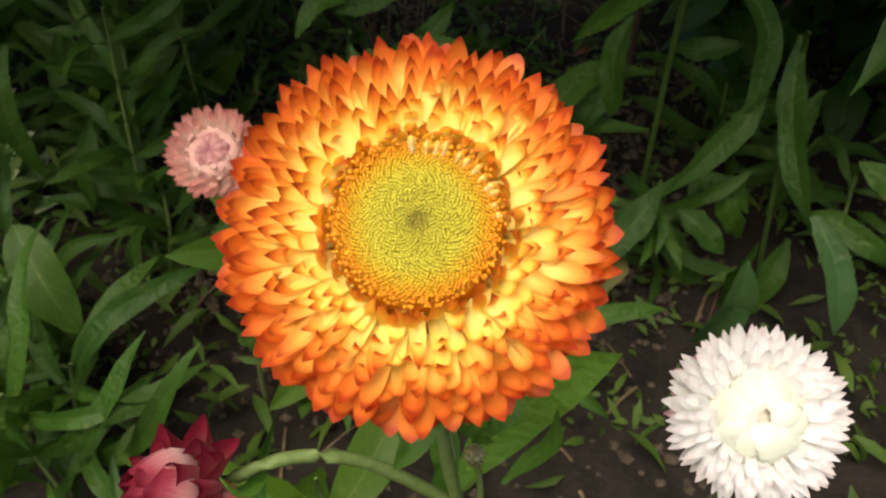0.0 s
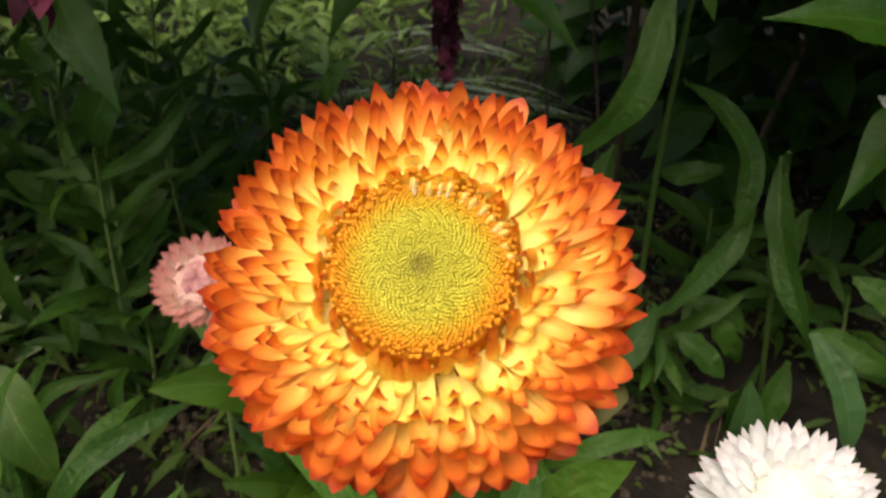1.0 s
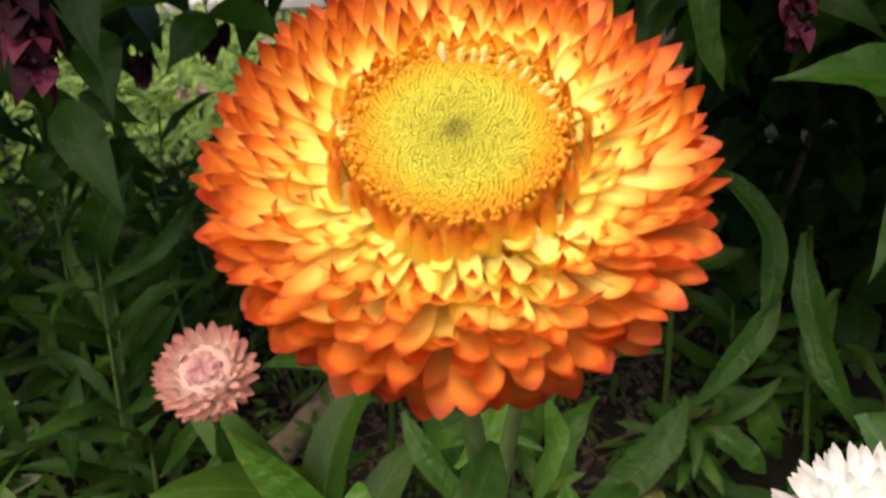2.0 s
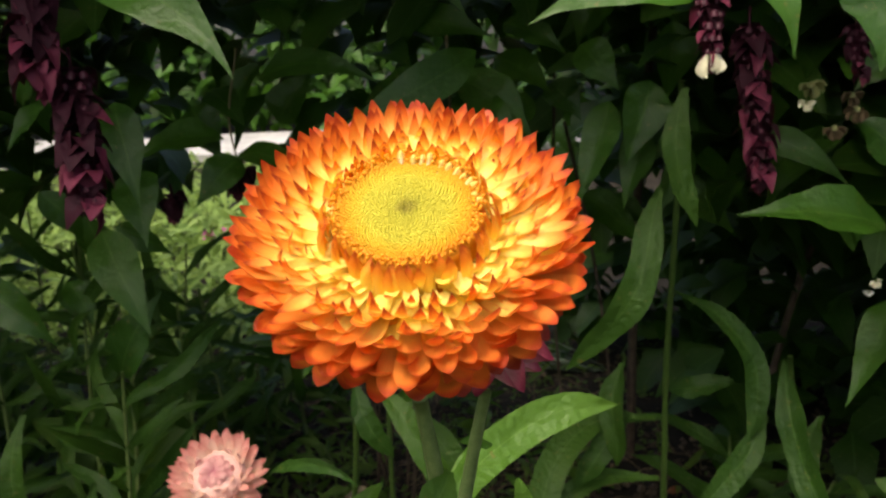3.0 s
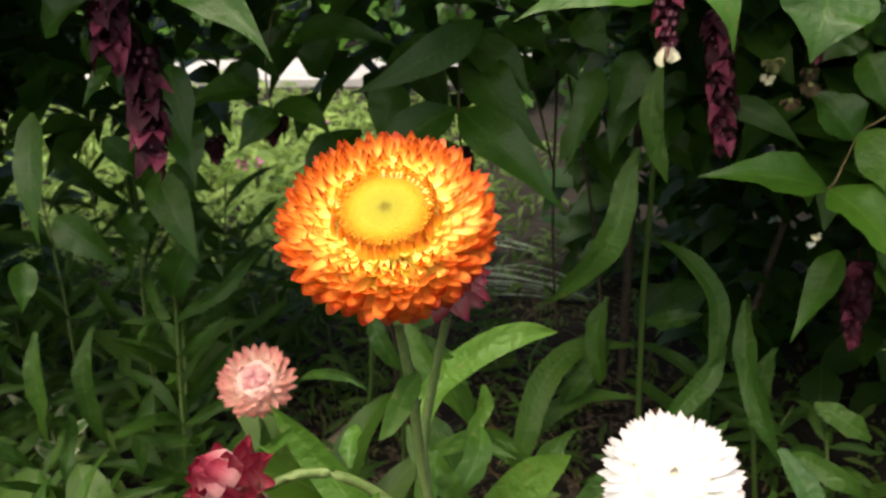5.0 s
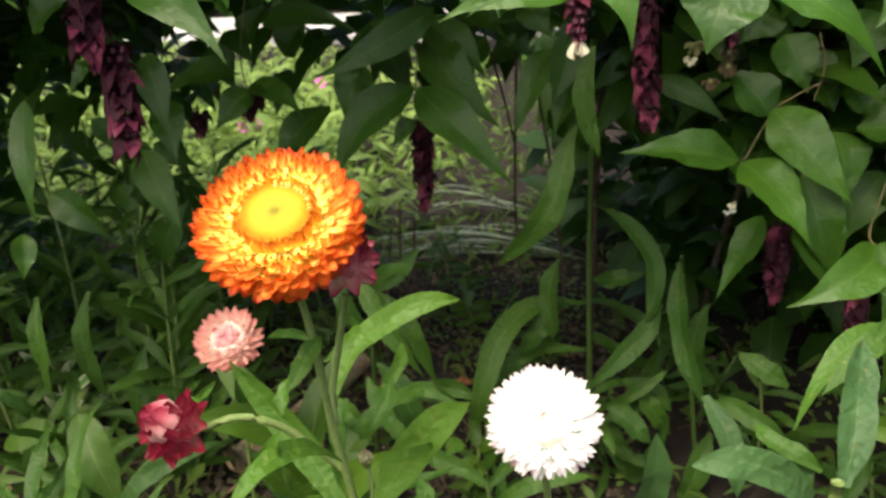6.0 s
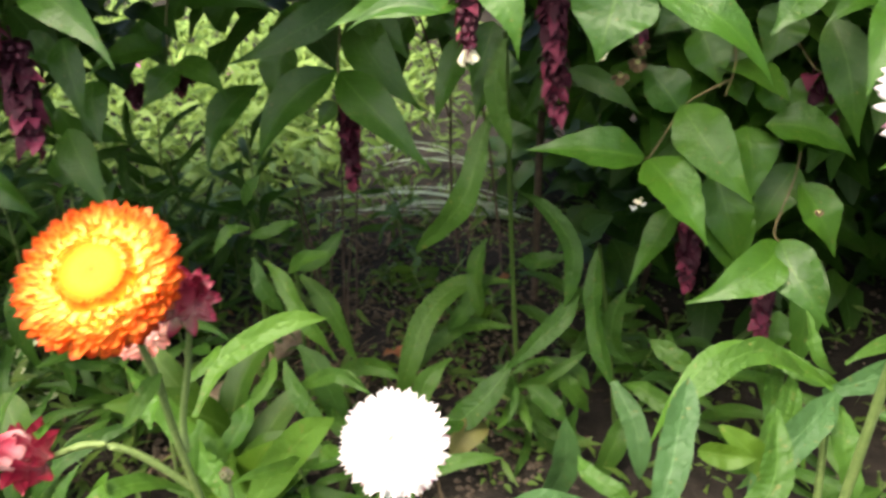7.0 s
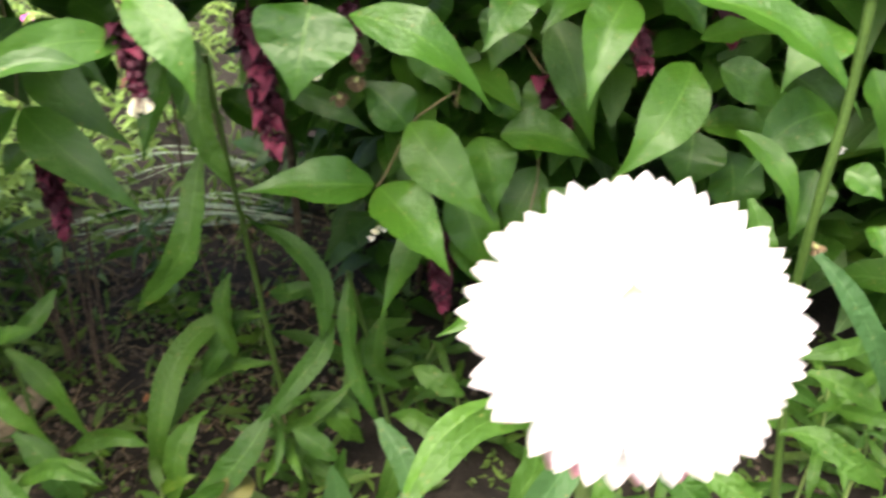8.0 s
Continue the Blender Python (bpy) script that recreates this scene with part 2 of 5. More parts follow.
def leaf_grid(kind, a, normal, width, arch, side, rows=16, cols=6, wave=0.05):
    """Vertices of one leaf along the vector a, from its base at the origin."""
    length = a.length
    ax = a.normalized()
    across = normal.cross(ax).normalized()
    ph = rng.uniform(0, 6.3)
    turn = rng.choice((-1, 1)) * rng.uniform(15, 95) if kind == "lance" else rng.uniform(-28, 28)
    if width > 0.26 * length:
        turn *= 0.2
    sway = rng.uniform(-0.045, 0.045) if kind == "lance" else rng.uniform(-0.015, 0.015)
    fold = rng.uniform(0.12, 0.34)
    if kind == "ovate":
        width *= 0.9
    wave = wave * (1.9 if kind == "lance" else 1.3)
    verts, uvs = [], []
    for i in range(rows + 1):
        s = i / rows
        if kind == "ovate":
            w = float(np.interp(s, OVATE_S, OVATE_W))
        elif kind == "lance":
            w = max(0.26, min(1, (s / 0.30) ** 0.7)) * (1 - max(0, (s - 0.58) / 0.42) ** 2.2)
            w *= 1 + 0.06 * math.sin(19 * s + 3 * ph)
        elif kind == "strap":
            w = max(0.4, min(1, (s / 0.28) ** 0.6)) * (1 - max(0, (s - 0.66) / 0.34) ** 2.4) * (1 + 0.03 * math.sin(23 * s + ph))
        else:
            w = (s ** 0.6) * ((1 - s) ** 0.75) / 0.48
        hump = 4 * s * (1 - s)
        centre = a * s + normal * (arch * length * hump) - across * (side * length * hump)
        centre += Vector((0, 0, -(0.09 if kind == "lance" else 0.05) * length * s * s)) + across * (sway * length * math.sin(6.3 * s + ph))
        spin = radians(turn) * (s - 0.35)
        ac, no = across * math.cos(spin) + normal * math.sin(spin), normal * math.cos(spin) - across * math.sin(spin)
        for j in range(cols + 1):
            x = 2 * j / cols - 1
            lift = fold * abs(x) + wave * abs(x) * (math.sin(11 * s + ph + (1.9 if x > 0 else 0)) * 2.0 + math.sin(27 * s + 2 * ph + x))
            verts.append(centre + ac * (x * w * width / 2) + no * (lift * w * width / 2))
            uvs.append((j / cols, s))
    faces = [(i * (cols + 1) + j, i * (cols + 1) + j + 1, (i + 1) * (cols + 1) + j + 1, (i + 1) * (cols + 1) + j)
             for i in range(rows) for j in range(cols)]
    return verts, faces, uvs


def leaf(owner, kind, base, tip, width, arch=0.1, side=0.0, twist=0.0, name="leaf", label=""):
    base, tip = Vector(base), Vector(tip)
    a = tip - base
    ax = a.normalized()
    hint = Vector((0.06, -0.78, 0.62))
    n = hint - ax * hint.dot(ax)
    if n.length < 0.2:
        n = Vector((0.3, 0.2, 0.9)) - ax * ax.dot(Vector((0.3, 0.2, 0.9)))
    n.normalize()
    n = Matrix.Rotation(radians(twist + rng.uniform(-12, 12)), 3, ax) @ n
    verts, faces, uvs = leaf_grid(kind[0], a, n, width, arch, side)
    return part(name, mesh_of("leaf", verts, faces, kind[1], uvs), owner, base, label)


def smooth_path(points, steps=6):
    p = [Vector(q) for q in points]
    p = [p[0] * 2 - p[1]] + p + [p[-1] * 2 - p[-2]]
    out = []
    for i in range(1, len(p) - 2):
        for k in range(steps):
            t = k / steps
            out.append(0.5 * ((2 * p[i]) + (p[i + 1] - p[i - 1]) * t + (2 * p[i - 1] - 5 * p[i] + 4 * p[i + 1] - p[i + 2]) * t * t
                              + (3 * p[i] - p[i - 1] - 3 * p[i + 1] + p[i + 2]) * t ** 3))
    return out + [p[-2]]


def tube_mesh(path, r0, r1, mat, sides=8, bumpy=0.06):
    verts, faces, uvs = [], [], []
    n = len(path)
    for i, c in enumerate(path):
        d = (path[min(i + 1, n - 1)] - path[max(i - 1, 0)]).normalized()
        u = d.orthogonal().normalized() if abs(d.x) > 0.9 else d.cross(Vector((1, 0, 0))).normalized()
        v = d.cross(u)
        r = r0 + (r1 - r0) * i / (n - 1)
        r *= 1 + bumpy * rng.uniform(-1, 1)
        for j in range(sides):
            b = 2 * math.pi * j / sides
            verts.append(c + (u * math.cos(b) + v * math.sin(b)) * r)
            uvs.append((j / sides, i / n))
    for i in range(n - 1):
        for j in range(sides):
            k = (j + 1) % sides
            faces.append((i * sides + j, i * sides + k, (i + 1) * sides + k, (i + 1) * sides + j))
    faces.append(tuple(range(sides)))
    faces.append(tuple((n - 1) * sides + j for j in reversed(range(sides))))
    return verts, faces, uvs


def tube(owner, name, mat, points, r0, r1):
    """A round stem through the points; one called stem goes on down into the soil."""
    pts = [Vector(p) for p in points]
    if name == "stem":
        d = (pts[-1] - pts[-2]).normalized()
        drop = pts[-1].z - GROUND + 0.02
        pts.append(pts[-1] + Vector((d.x * drop * 0.3, d.y * drop * 0.3, -drop * 0.5)))
        pts.append(pts[-1] + Vector((0, 0, -drop * 0.5)))
    path = smooth_path(pts)
    o = path[0].copy()
    verts, faces, uvs = tube_mesh(path, r0, r1, mat)
    return part(name, mesh_of(name, [v - o for v in verts], faces, mat, uvs), owner, o)


def long_leaf(owner, mat, points, width, twist=(0, 0), fold=0.22):
    """A long leaf that bends through the points; twist: degrees that its face turns at its base and its tip."""
    path = smooth_path(points, 5)
    n, cols = len(path), 6
    o = path[0].copy()
    ph = rng.uniform(0, 6.3)
    verts, uvs = [], []
    for i, c in enumerate(path):
        s = i / (n - 1)
        d = (path[min(i + 1, n - 1)] - path[max(i - 1, 0)]).normalized()
        hint = Vector((0.06, -0.78, 0.62))
        face = (hint - d * hint.dot(d)).normalized()
        face = Matrix.Rotation(radians(twist[0] + (twist[1] - twist[0]) * s), 3, d) @ face
        across = face.cross(d)
        w = max(0.28, min(1, (s / 0.32) ** 0.7)) * (1 - max(0, (s - 0.55) / 0.45) ** 2.0) * width / 2
        for j in range(cols + 1):
            x = 2 * j / cols - 1
            lift = fold * abs(x) + 0.10 * abs(x) * math.sin(13 * s + ph + (1.9 if x > 0 else 0))
            verts.append(c - o + across * (x * w) + face * (lift * w))
            uvs.append((j / cols, s))
    faces = [(i * (cols + 1) + j, i * (cols + 1) + j + 1, (i + 1) * (cols + 1) + j + 1, (i + 1) * (cols + 1) + j) for i in range(n - 1) for j in range(cols)]
    return part("leaf", mesh_of("leaf", verts, faces, mat, uvs), owner, o)


# ---- strawflower heads ----
BRACTS = {}


def bract_curve(turn, hook=0):
    """The middle line of a scale that turns up by so many degrees, and by hook degrees more at its tip: points (share, y, z, angle)."""
    out, y, z = [(0.0, 0.0, 0.0, 0.0)], 0.0, 0.0
    for k in range(40):
        s = (k + 0.5) / 40
        e = min(1, max(0, (s - 0.08) / 0.64))
        f = min(1, max(0, (s - 0.55) / 0.2))
        b = radians(turn) * e * e * (3 - 2 * e) + radians(hook) * f
        y, z = y + math.cos(b) / 40, z + math.sin(b) / 40
        out.append(((k + 1) / 40, y, z, b))
    return out


SHAPES = {
    "point": ([0, 0.3, 0.6, 0.8, 0.92, 1], [0.5, 0.8, 1, 0.88, 0.52, 0.03]),
    "blunt": ([0, 0.3, 0.6, 0.8, 0.9, 0.965, 1], [0.58, 0.86, 1, 0.97, 0.82, 0.54, 0.09]),
    "strap": ([0, 0.3, 0.52, 0.64, 0.76, 0.88, 1], [0.74, 0.95, 1, 0.88, 0.62, 0.32, 0.015]),
    "spoon": ([0, 0.25, 0.55, 0.72, 0.84, 0.93, 1], [0.64, 0.84, 1, 0.94, 0.70, 0.36, 0.02]),
    "tongue": ([0, 0.25, 0.55, 0.75, 0.87, 0.95, 1], [0.58, 0.80, 0.98, 1, 0.84, 0.52, 0.08]),
    "ray": ([0, 0.3, 0.6, 0.80, 0.92, 1], [0.62, 0.82, 1, 0.92, 0.54, 0.05]),
}


def bract_mesh(mat, turn, cup, shape="point", hook=0):
    """A papery scale, 1 long and 1 wide, along y, hollow towards z."""
    key = (mat.name, turn, cup, shape, hook)
    if key not in BRACTS:
        stations, cols = (0.0, 0.22, 0.45, 0.62, 0.74, 0.82, 0.88, 0.94, 0.975, 1.0), 4
        rows = len(stations) - 1
        at_s, wide = SHAPES[shape]
        line = bract_curve(turn, hook)
        verts, uvs = [], []
        for s in stations:
            w = float(np.interp(s, at_s, wide)) / 2
            y, z, b = (float(np.interp(s, [p[0] for p in line], [p[k] for p in line])) for k in (1, 2, 3))
            for j in range(cols + 1):
                x = 2 * j / cols - 1
                h = cup * (x * w) ** 2 * 1.4
                verts.append((x * w, y - h * math.sin(b), z + h * math.cos(b)))
                uvs.append((j / cols, s))
        faces = [(i * 5 + j, i * 5 + j + 1, (i + 1) * 5 + j + 1, (i + 1) * 5 + j) for i in range(rows) for j in range(cols)]
        BRACTS[key] = mesh_of("bract", verts, faces, mat, uvs)
    return BRACTS[key]


CORE_LINE = [(0.0005, -0.001), (0.0146, -0.001), (0.0151, -0.0025), (0.0154, -0.0078), (0.0200, -0.0100), (0.0235, -0.0120), (0.0225, -0.0165), (0.0150, -0.0215), (0.0040, -0.0240)]


def dome_mesh(radius, high, low, mat):
    """A round receptacle: flat dome above, cup below."""
    prof = [(0.02, high), (0.4, high * 0.92), (0.75, high * 0.55), (1.0, -0.1 * high), (0.98, low * 0.35), (0.75, low * 0.75), (0.35, low), (0.15, low * 1.12)]
    return turned_mesh([(radius * r, z) for r, z in prof], mat)


def turned_mesh(prof, mat):
    """A body of revolution about z through the points (radius, height), from the top down."""
    verts, faces, uvs = [], [], []
    n = 28
    for r, z in prof:
        for j in range(n):
            b = 2 * math.pi * j / n
            verts.append((r * math.cos(b), r * math.sin(b), z))
            uvs.append((j / n, r))
    for i in range(len(prof) - 1):
        for j in range(n):
            k = (j + 1) % n
            faces.append((i * n + j, (i + 1) * n + j, (i + 1) * n + k, i * n + k))
    faces.append(tuple(range(n)))
    return mesh_of("receptacle", verts, faces, mat, uvs)


def flower_head(owner, name, centre, axis, size, count, profile, kinds, wide, core, label, lean=0.0):
    """A head of overlapping bracts in a spiral from the middle outwards. profile: rows of (share, tip radius, tip height, pitch, length)."""
    axis = Vector(axis).normalized()
    head = new(name, core)
    head.parent = owner
    q = axis.to_track_quat("Z", "Y")
    head.rotation_mode = "QUATERNION"
    head.rotation_quaternion = q
    head.location = Vector(centre) - owner.location
    tagged(head, label)
    us = [p[0] for p in profile]
    for i in range(count):
        u = i / (count - 1)
        az = i * 2.399963 + rng.uniform(-0.045, 0.045)
        r, h, pitch, length = (float(np.interp(u, us, [p[k] for p in profile])) for k in (1, 2, 3, 4))
        pitch = radians(pitch + rng.uniform(-8, 8))
        length *= rng.uniform(0.88, 1.12)
        radial = Vector((math.cos(az), math.sin(az), 0))
        up = Vector((0, 0, 1))
        y = radial * math.cos(pitch) + up * math.sin(pitch)
        z = up * math.cos(pitch) - radial * math.sin(pitch)
        x = y.cross(z)
        tip = radial * (r * size * rng.uniform(0.955, 1.035)) + up * (h * size + rng.uniform(-0.0006, 0.0006))
        for limit, mat, turn, cup, shape, hook in kinds:
            if u <= limit:
                break
        turn, hook = turn + rng.choice((-8, 0, 8)), hook * rng.choice((0.45, 0.75, 1.0, 1.15))
        end = bract_curve(turn, hook)[-1]
        base = tip - (y * end[1] + z * end[2]) * (length * size)
        w = float(np.interp(u, [k[0] for k in wide], [k[1] for k in wide])) * size * rng.uniform(0.9, 1.1)
        b = new("bract", bract_mesh(mat, turn, cup, shape, hook))
        b.parent = head
        m = Matrix((x, y, z)).transposed().to_4x4() @ Matrix.Rotation(rng.uniform(-0.2, 0.2), 4, "Y") @ Matrix.Rotation(rng.uniform(-0.08, 0.08), 4, "Z")
        b.matrix_basis = Matrix.Translation(base) @ m @ Matrix.Diagonal((w, length * size, length * size, 1))
    return head


def disc_material():
    m, t, b = material("disc_yellow", 0.6, 0.25)
    tc = t.nodes.new("ShaderNodeTexCoord")
    sep = t.nodes.new("ShaderNodeSeparateXYZ")
    t.links.new(tc.outputs["Object"], sep.inputs[0])
    r = math_node(t, "SQRT", math_node(t, "ADD", math_node(t, "POWER", sep.outputs[0], 2.0), math_node(t, "POWER", sep.outputs[1], 2.0)))
    v = math_node(t, "DIVIDE", r, 0.0176)
    v = math_node(t, "ADD", v, math_node(t, "MULTIPLY", math_node(t, "SUBTRACT", noise_of(t, 500.0), 0.5), 0.14))
    col = ramp(t, v, [(0.05, (0.27, 0.23, 0.035)), (0.16, (0.45, 0.41, 0.045)), (0.48, (0.55, 0.48, 0.050)), (0.60, (0.60, 0.40, 0.028)), (0.71, (0.64, 0.28, 0.013)), (0.84, (0.62, 0.19, 0.008))])
    rnd = t.nodes.new("ShaderNodeNewGeometry").outputs["Random Per Island"]
    col = mixed(t, math_node(t, "MULTIPLY", rnd, 0.3), col, (0.38, 0.33, 0.02))
    t.links.new(col, b.inputs["Base Color"])
    bumped(t, b, noise_of(t, 3000.0), 0.5, 0.0002)
    see_through(t, b, col, 0.12)
    return m


DISC = disc_material()


def knobs(places, sizes, mat, name, tall=1.0):
    """Many small rounded buds in one mesh."""
    base = [(0, 0, 1)] + [(0.8 * math.cos(k * math.pi / 3), 0.8 * math.sin(k * math.pi / 3), 0.55) for k in range(6)] + [(math.cos(k * math.pi / 3), math.sin(k * math.pi / 3), -0.4) for k in range(6)]
    fs = [(0, 1 + k, 1 + (k + 1) % 6) for k in range(6)] + [(1 + k, 7 + k, 7 + (k + 1) % 6, 1 + (k + 1) % 6) for k in range(6)]
    verts, faces = [], []
    for (x, y, z), s in zip(places, sizes):
        o = len(verts)
        verts += [(x + a * s, y + b * s, z + c * s * tall) for a, b, c in base]
        faces += [tuple(o + i for i in f) for f in fs]
    return mesh_of(name, verts, faces, mat)


# orange head: bracts yellow inside, orange outside, red below
ORANGE_AT = Vector((-0.0103, 0.104, 0.5620))
ORANGE_AXIS = (0.03, -0.575, 0.818)
orange_plant = thing("strawflower_plant", (0.02, 0.14, GROUND), "strawflower plant with one large orange bloom, red buds and green leaves", "flower plant", "strawflower plants")
profile = [(0, 0.0154, 0.0010, 90, 0.0100), (0.07, 0.0162, 0.0024, 88, 0.0115), (0.135, 0.0176, 0.0020, 82, 0.0108), (0.145, 0.0206, -0.0006, 24, 0.0098), (0.23, 0.0234, 0.0006, 19, 0.0118), (0.35, 0.0274, 0.0012, 15, 0.0142),
           (0.49, 0.0320, 0.0008, 11, 0.0158), (0.63, 0.0356, -0.0008, 8, 0.0170), (0.77, 0.0378, -0.0046, 2, 0.0172), (0.90, 0.0374, -0.0118, -16, 0.0168), (1, 0.0335, -0.0205, -38, 0.0155)]
kinds = [(0.05, RIM, 10, 0.25, "strap", 42), (0.14, RIM, 4, 0.22, "strap", 22), (0.24, INNER, 14, 0.14, "strap", 66), (0.35, INNER, 16, 0.14, "strap", 60), (0.47, MIDDLE, 20, 0.14, "strap", 48), (0.60, MIDDLE, 23, 0.14, "spoon", 34),
         (0.76, OUTER, 26, 0.16, "spoon", 24), (0.95, OUTER, 24, 0.14, "tongue", 12), (2, LOWEST, 22, 0.14, "tongue", 6)]
orange_head = flower_head(orange_plant, "flower_head", ORANGE_AT, ORANGE_AXIS, 0.955, 520, profile, kinds, [(0, 0.0030), (0.135, 0.0034), (0.15, 0.0031), (0.3, 0.0034), (0.5, 0.0039), (0.74, 0.0047), (0.82, 0.0055), (1, 0.0058)],
                          turned_mesh(CORE_LINE, DISC), "orange and yellow papery bloom with a golden disc")
pl, sz = [], []
for i in range(1700):
    r = 0.0141 * math.sqrt((i + 0.5) / 1700)
    b = i * 2.399963
    pl.append((r * math.cos(b) + rng.uniform(-1, 1) * 0.0001, r * math.sin(b) + rng.uniform(-1, 1) * 0.0001, -0.0002 + 0.0006 * (1 - (r / 0.0141) ** 2) + rng.uniform(0, 0.00012)))
    sz.append(0.00035 * rng.uniform(0.85, 1.15) * (0.8 if r < 0.0016 else 1))
disc = new("disc", knobs(pl, sz, DISC, "disc", 0.7))
disc.parent = orange_head
tagged(disc, "yellow-green disc of tight florets with a brown centre", kind="stuff")
pl, sz = [], []
for i in range(360):
    r = rng.uniform(0.0128, 0.0153)
    b = rng.uniform(0, 6.2832)
    pl.append((r * math.cos(b), r * math.sin(b), -0.0003 + (r - 0.0128) * 0.3 + rng.uniform(0, 0.0008)))
    sz.append(rng.uniform(0.00028, 0.00048))
ring = new("floret_ring", knobs(pl, sz, FLORET, "floret_ring", 1.2))
ring.parent = orange_head
tagged(ring, "open golden-orange florets around the disc", kind="stuff")
for k in range(12):
    # pale pointed scales that lean in over the disc on one side
    a = radians(6 + 8.2 * k + rng.uniform(-2, 2))
    radial = orange_head.rotation_quaternion.inverted() @ Vector((math.cos(a), 0.82 * math.sin(a), 0.575 * math.sin(a)))
    radial.z = 0
    radial.normalize()
    y = (Vector((0, 0, 1)) - radial * rng.uniform(0.1, 0.4)).normalized()
    z = -radial - y * (-radial).dot(y)
    z.normalize()
    b = new("bract", bract_mesh(NEEDLE, 26, 0.5, "point", 95))
    b.parent = orange_head
    b.matrix_basis = Matrix.Translation(radial * 0.0164 + Vector((0, 0, -0.0035))) @ Matrix((y.cross(z), y, z)).transposed().to_4x4() @ Matrix.Diagonal((0.0019, 0.0084 * (0.9 + 0.02 * k), 0.0084, 1))
tube(orange_plant, "stem", GREEN, [(-0.013, 0.132, 0.51), (-0.01, 0.135, 0.484), (-0.007, 0.137, 0.443), (-0.002, 0.137, 0.411), (0.002, 0.137, 0.385), (0.006, 0.14, 0.351)], 0.0019, 0.0026)
tube(orange_plant, "branch", GREEN, [(0.002, 0.153, 0.503), (-0.003, 0.154, 0.48), (-0.008, 0.148, 0.453), (-0.006, 0.14, 0.437)], 0.0016, 0.0022)
tube(orange_plant, "branch", GREEN, [(-0.068, 0.121, 0.4455), (-0.05, 0.128, 0.449), (-0.030, 0.134, 0.440), (-0.003, 0.138, 0.414)], 0.0019, 0.0022)
tube(orange_plant, "stem", GREEN, [(0.002, 0.165, 0.397), (0.004, 0.16, 0.382), (0.003, 0.15, 0.35)], 0.0012, 0.0014)
long_leaf(orange_plant, FRESH_MAT, [(-0.007, 0.190, 0.340), (0.012, 0.200, 0.370), (0.034, 0.206, 0.397), (0.0535, 0.208, 0.4105)], 0.022, (-10, 15), 0.15)
long_leaf(orange_plant, FRESH_MAT, [(-0.0134, 0.170, 0.436), (-0.0079, 0.2017, 0.4489), (0.0105, 0.2245, 0.4562), (0.0299, 0.233, 0.4617), (0.0470, 0.2367, 0.4609)], 0.0140, (-15, 20), 0.18)
leaf(orange_plant, FL, (-0.008, 0.135, 0.49), (-0.019, 0.11, 0.478), 0.0090, 0.1, -0.1, 0)
leaf(orange_plant, FL, (0.001, 0.16, 0.416), (0.012, 0.19, 0.439), 0.0121, 0.1, 0.12, 0)
leaf(orange_plant, FL, (0.006, 0.16, 0.416), (-0.012, 0.17, 0.438), 0.0092, 0.1, 0, 0)
leaf(orange_plant, FL, (0.003, 0.115, 0.435), (-0.029, 0.05, 0.458), 0.0099, 0.14, 0.14, 0)
leaf(orange_plant, FL, (-0.015, 0.1, 0.426), (-0.013, 0.085, 0.476), 0.0114, 0.1, -0.12, 0)
long_leaf(orange_plant, FRESH_MAT, [(-0.030, 0.240, 0.290), (-0.062, 0.262, 0.330), (-0.092, 0.273, 0.366), (-0.117, 0.280, 0.394)], 0.021, (20, -40))
leaf(orange_plant, FL, (-0.06, 0.105, 0.475), (-0.045, 0.1, 0.489), 0.0037, 0.1, 0.2, 0)
leaf(orange_plant, FL, (0.036, 0.22, 0.366), (0.043, 0.24, 0.365), 0.0095, 0.1, 0, 0)
leaf(orange_plant, FL, (0.029, 0.14, 0.387), (0.031, 0.15, 0.403), 0.0096, 0.1, 0.3, 0)
leaf(orange_plant, FL, (-0.017, 0.17, 0.456), (-0.005, 0.2, 0.467), 0.0060, 0.1, 0.1, 0)
leaf(orange_plant, FL, (-0.005, 0.16, 0.484), (-0.002, 0.18, 0.478), 0.0062, 0.1, 0.1, 0)
leaf(orange_plant, FL, (0.012, 0.15, 0.406), (0.033, 0.2, 0.389), 0.0073, 0.1, 0, 0)
leaf(orange_plant, FL, (-0.047, 0.18, 0.418), (-0.048, 0.2, 0.431), 0.0086, 0.1, 0, 0)
leaf(orange_plant, FL, (-0.02, 0.14, 0.396), (-0.025, 0.12, 0.423), 0.0077, 0.1, 0, 0)
leaf(orange_plant, FL, (0.004, 0.2, 0.415), (0.011, 0.24, 0.434), 0.0078, 0.1, 0, 20)
leaf(orange_plant, FL, (-0.003, 0.16, 0.441), (-0.004, 0.14, 0.401), 0.0095, 0.1, 0.1, 30)

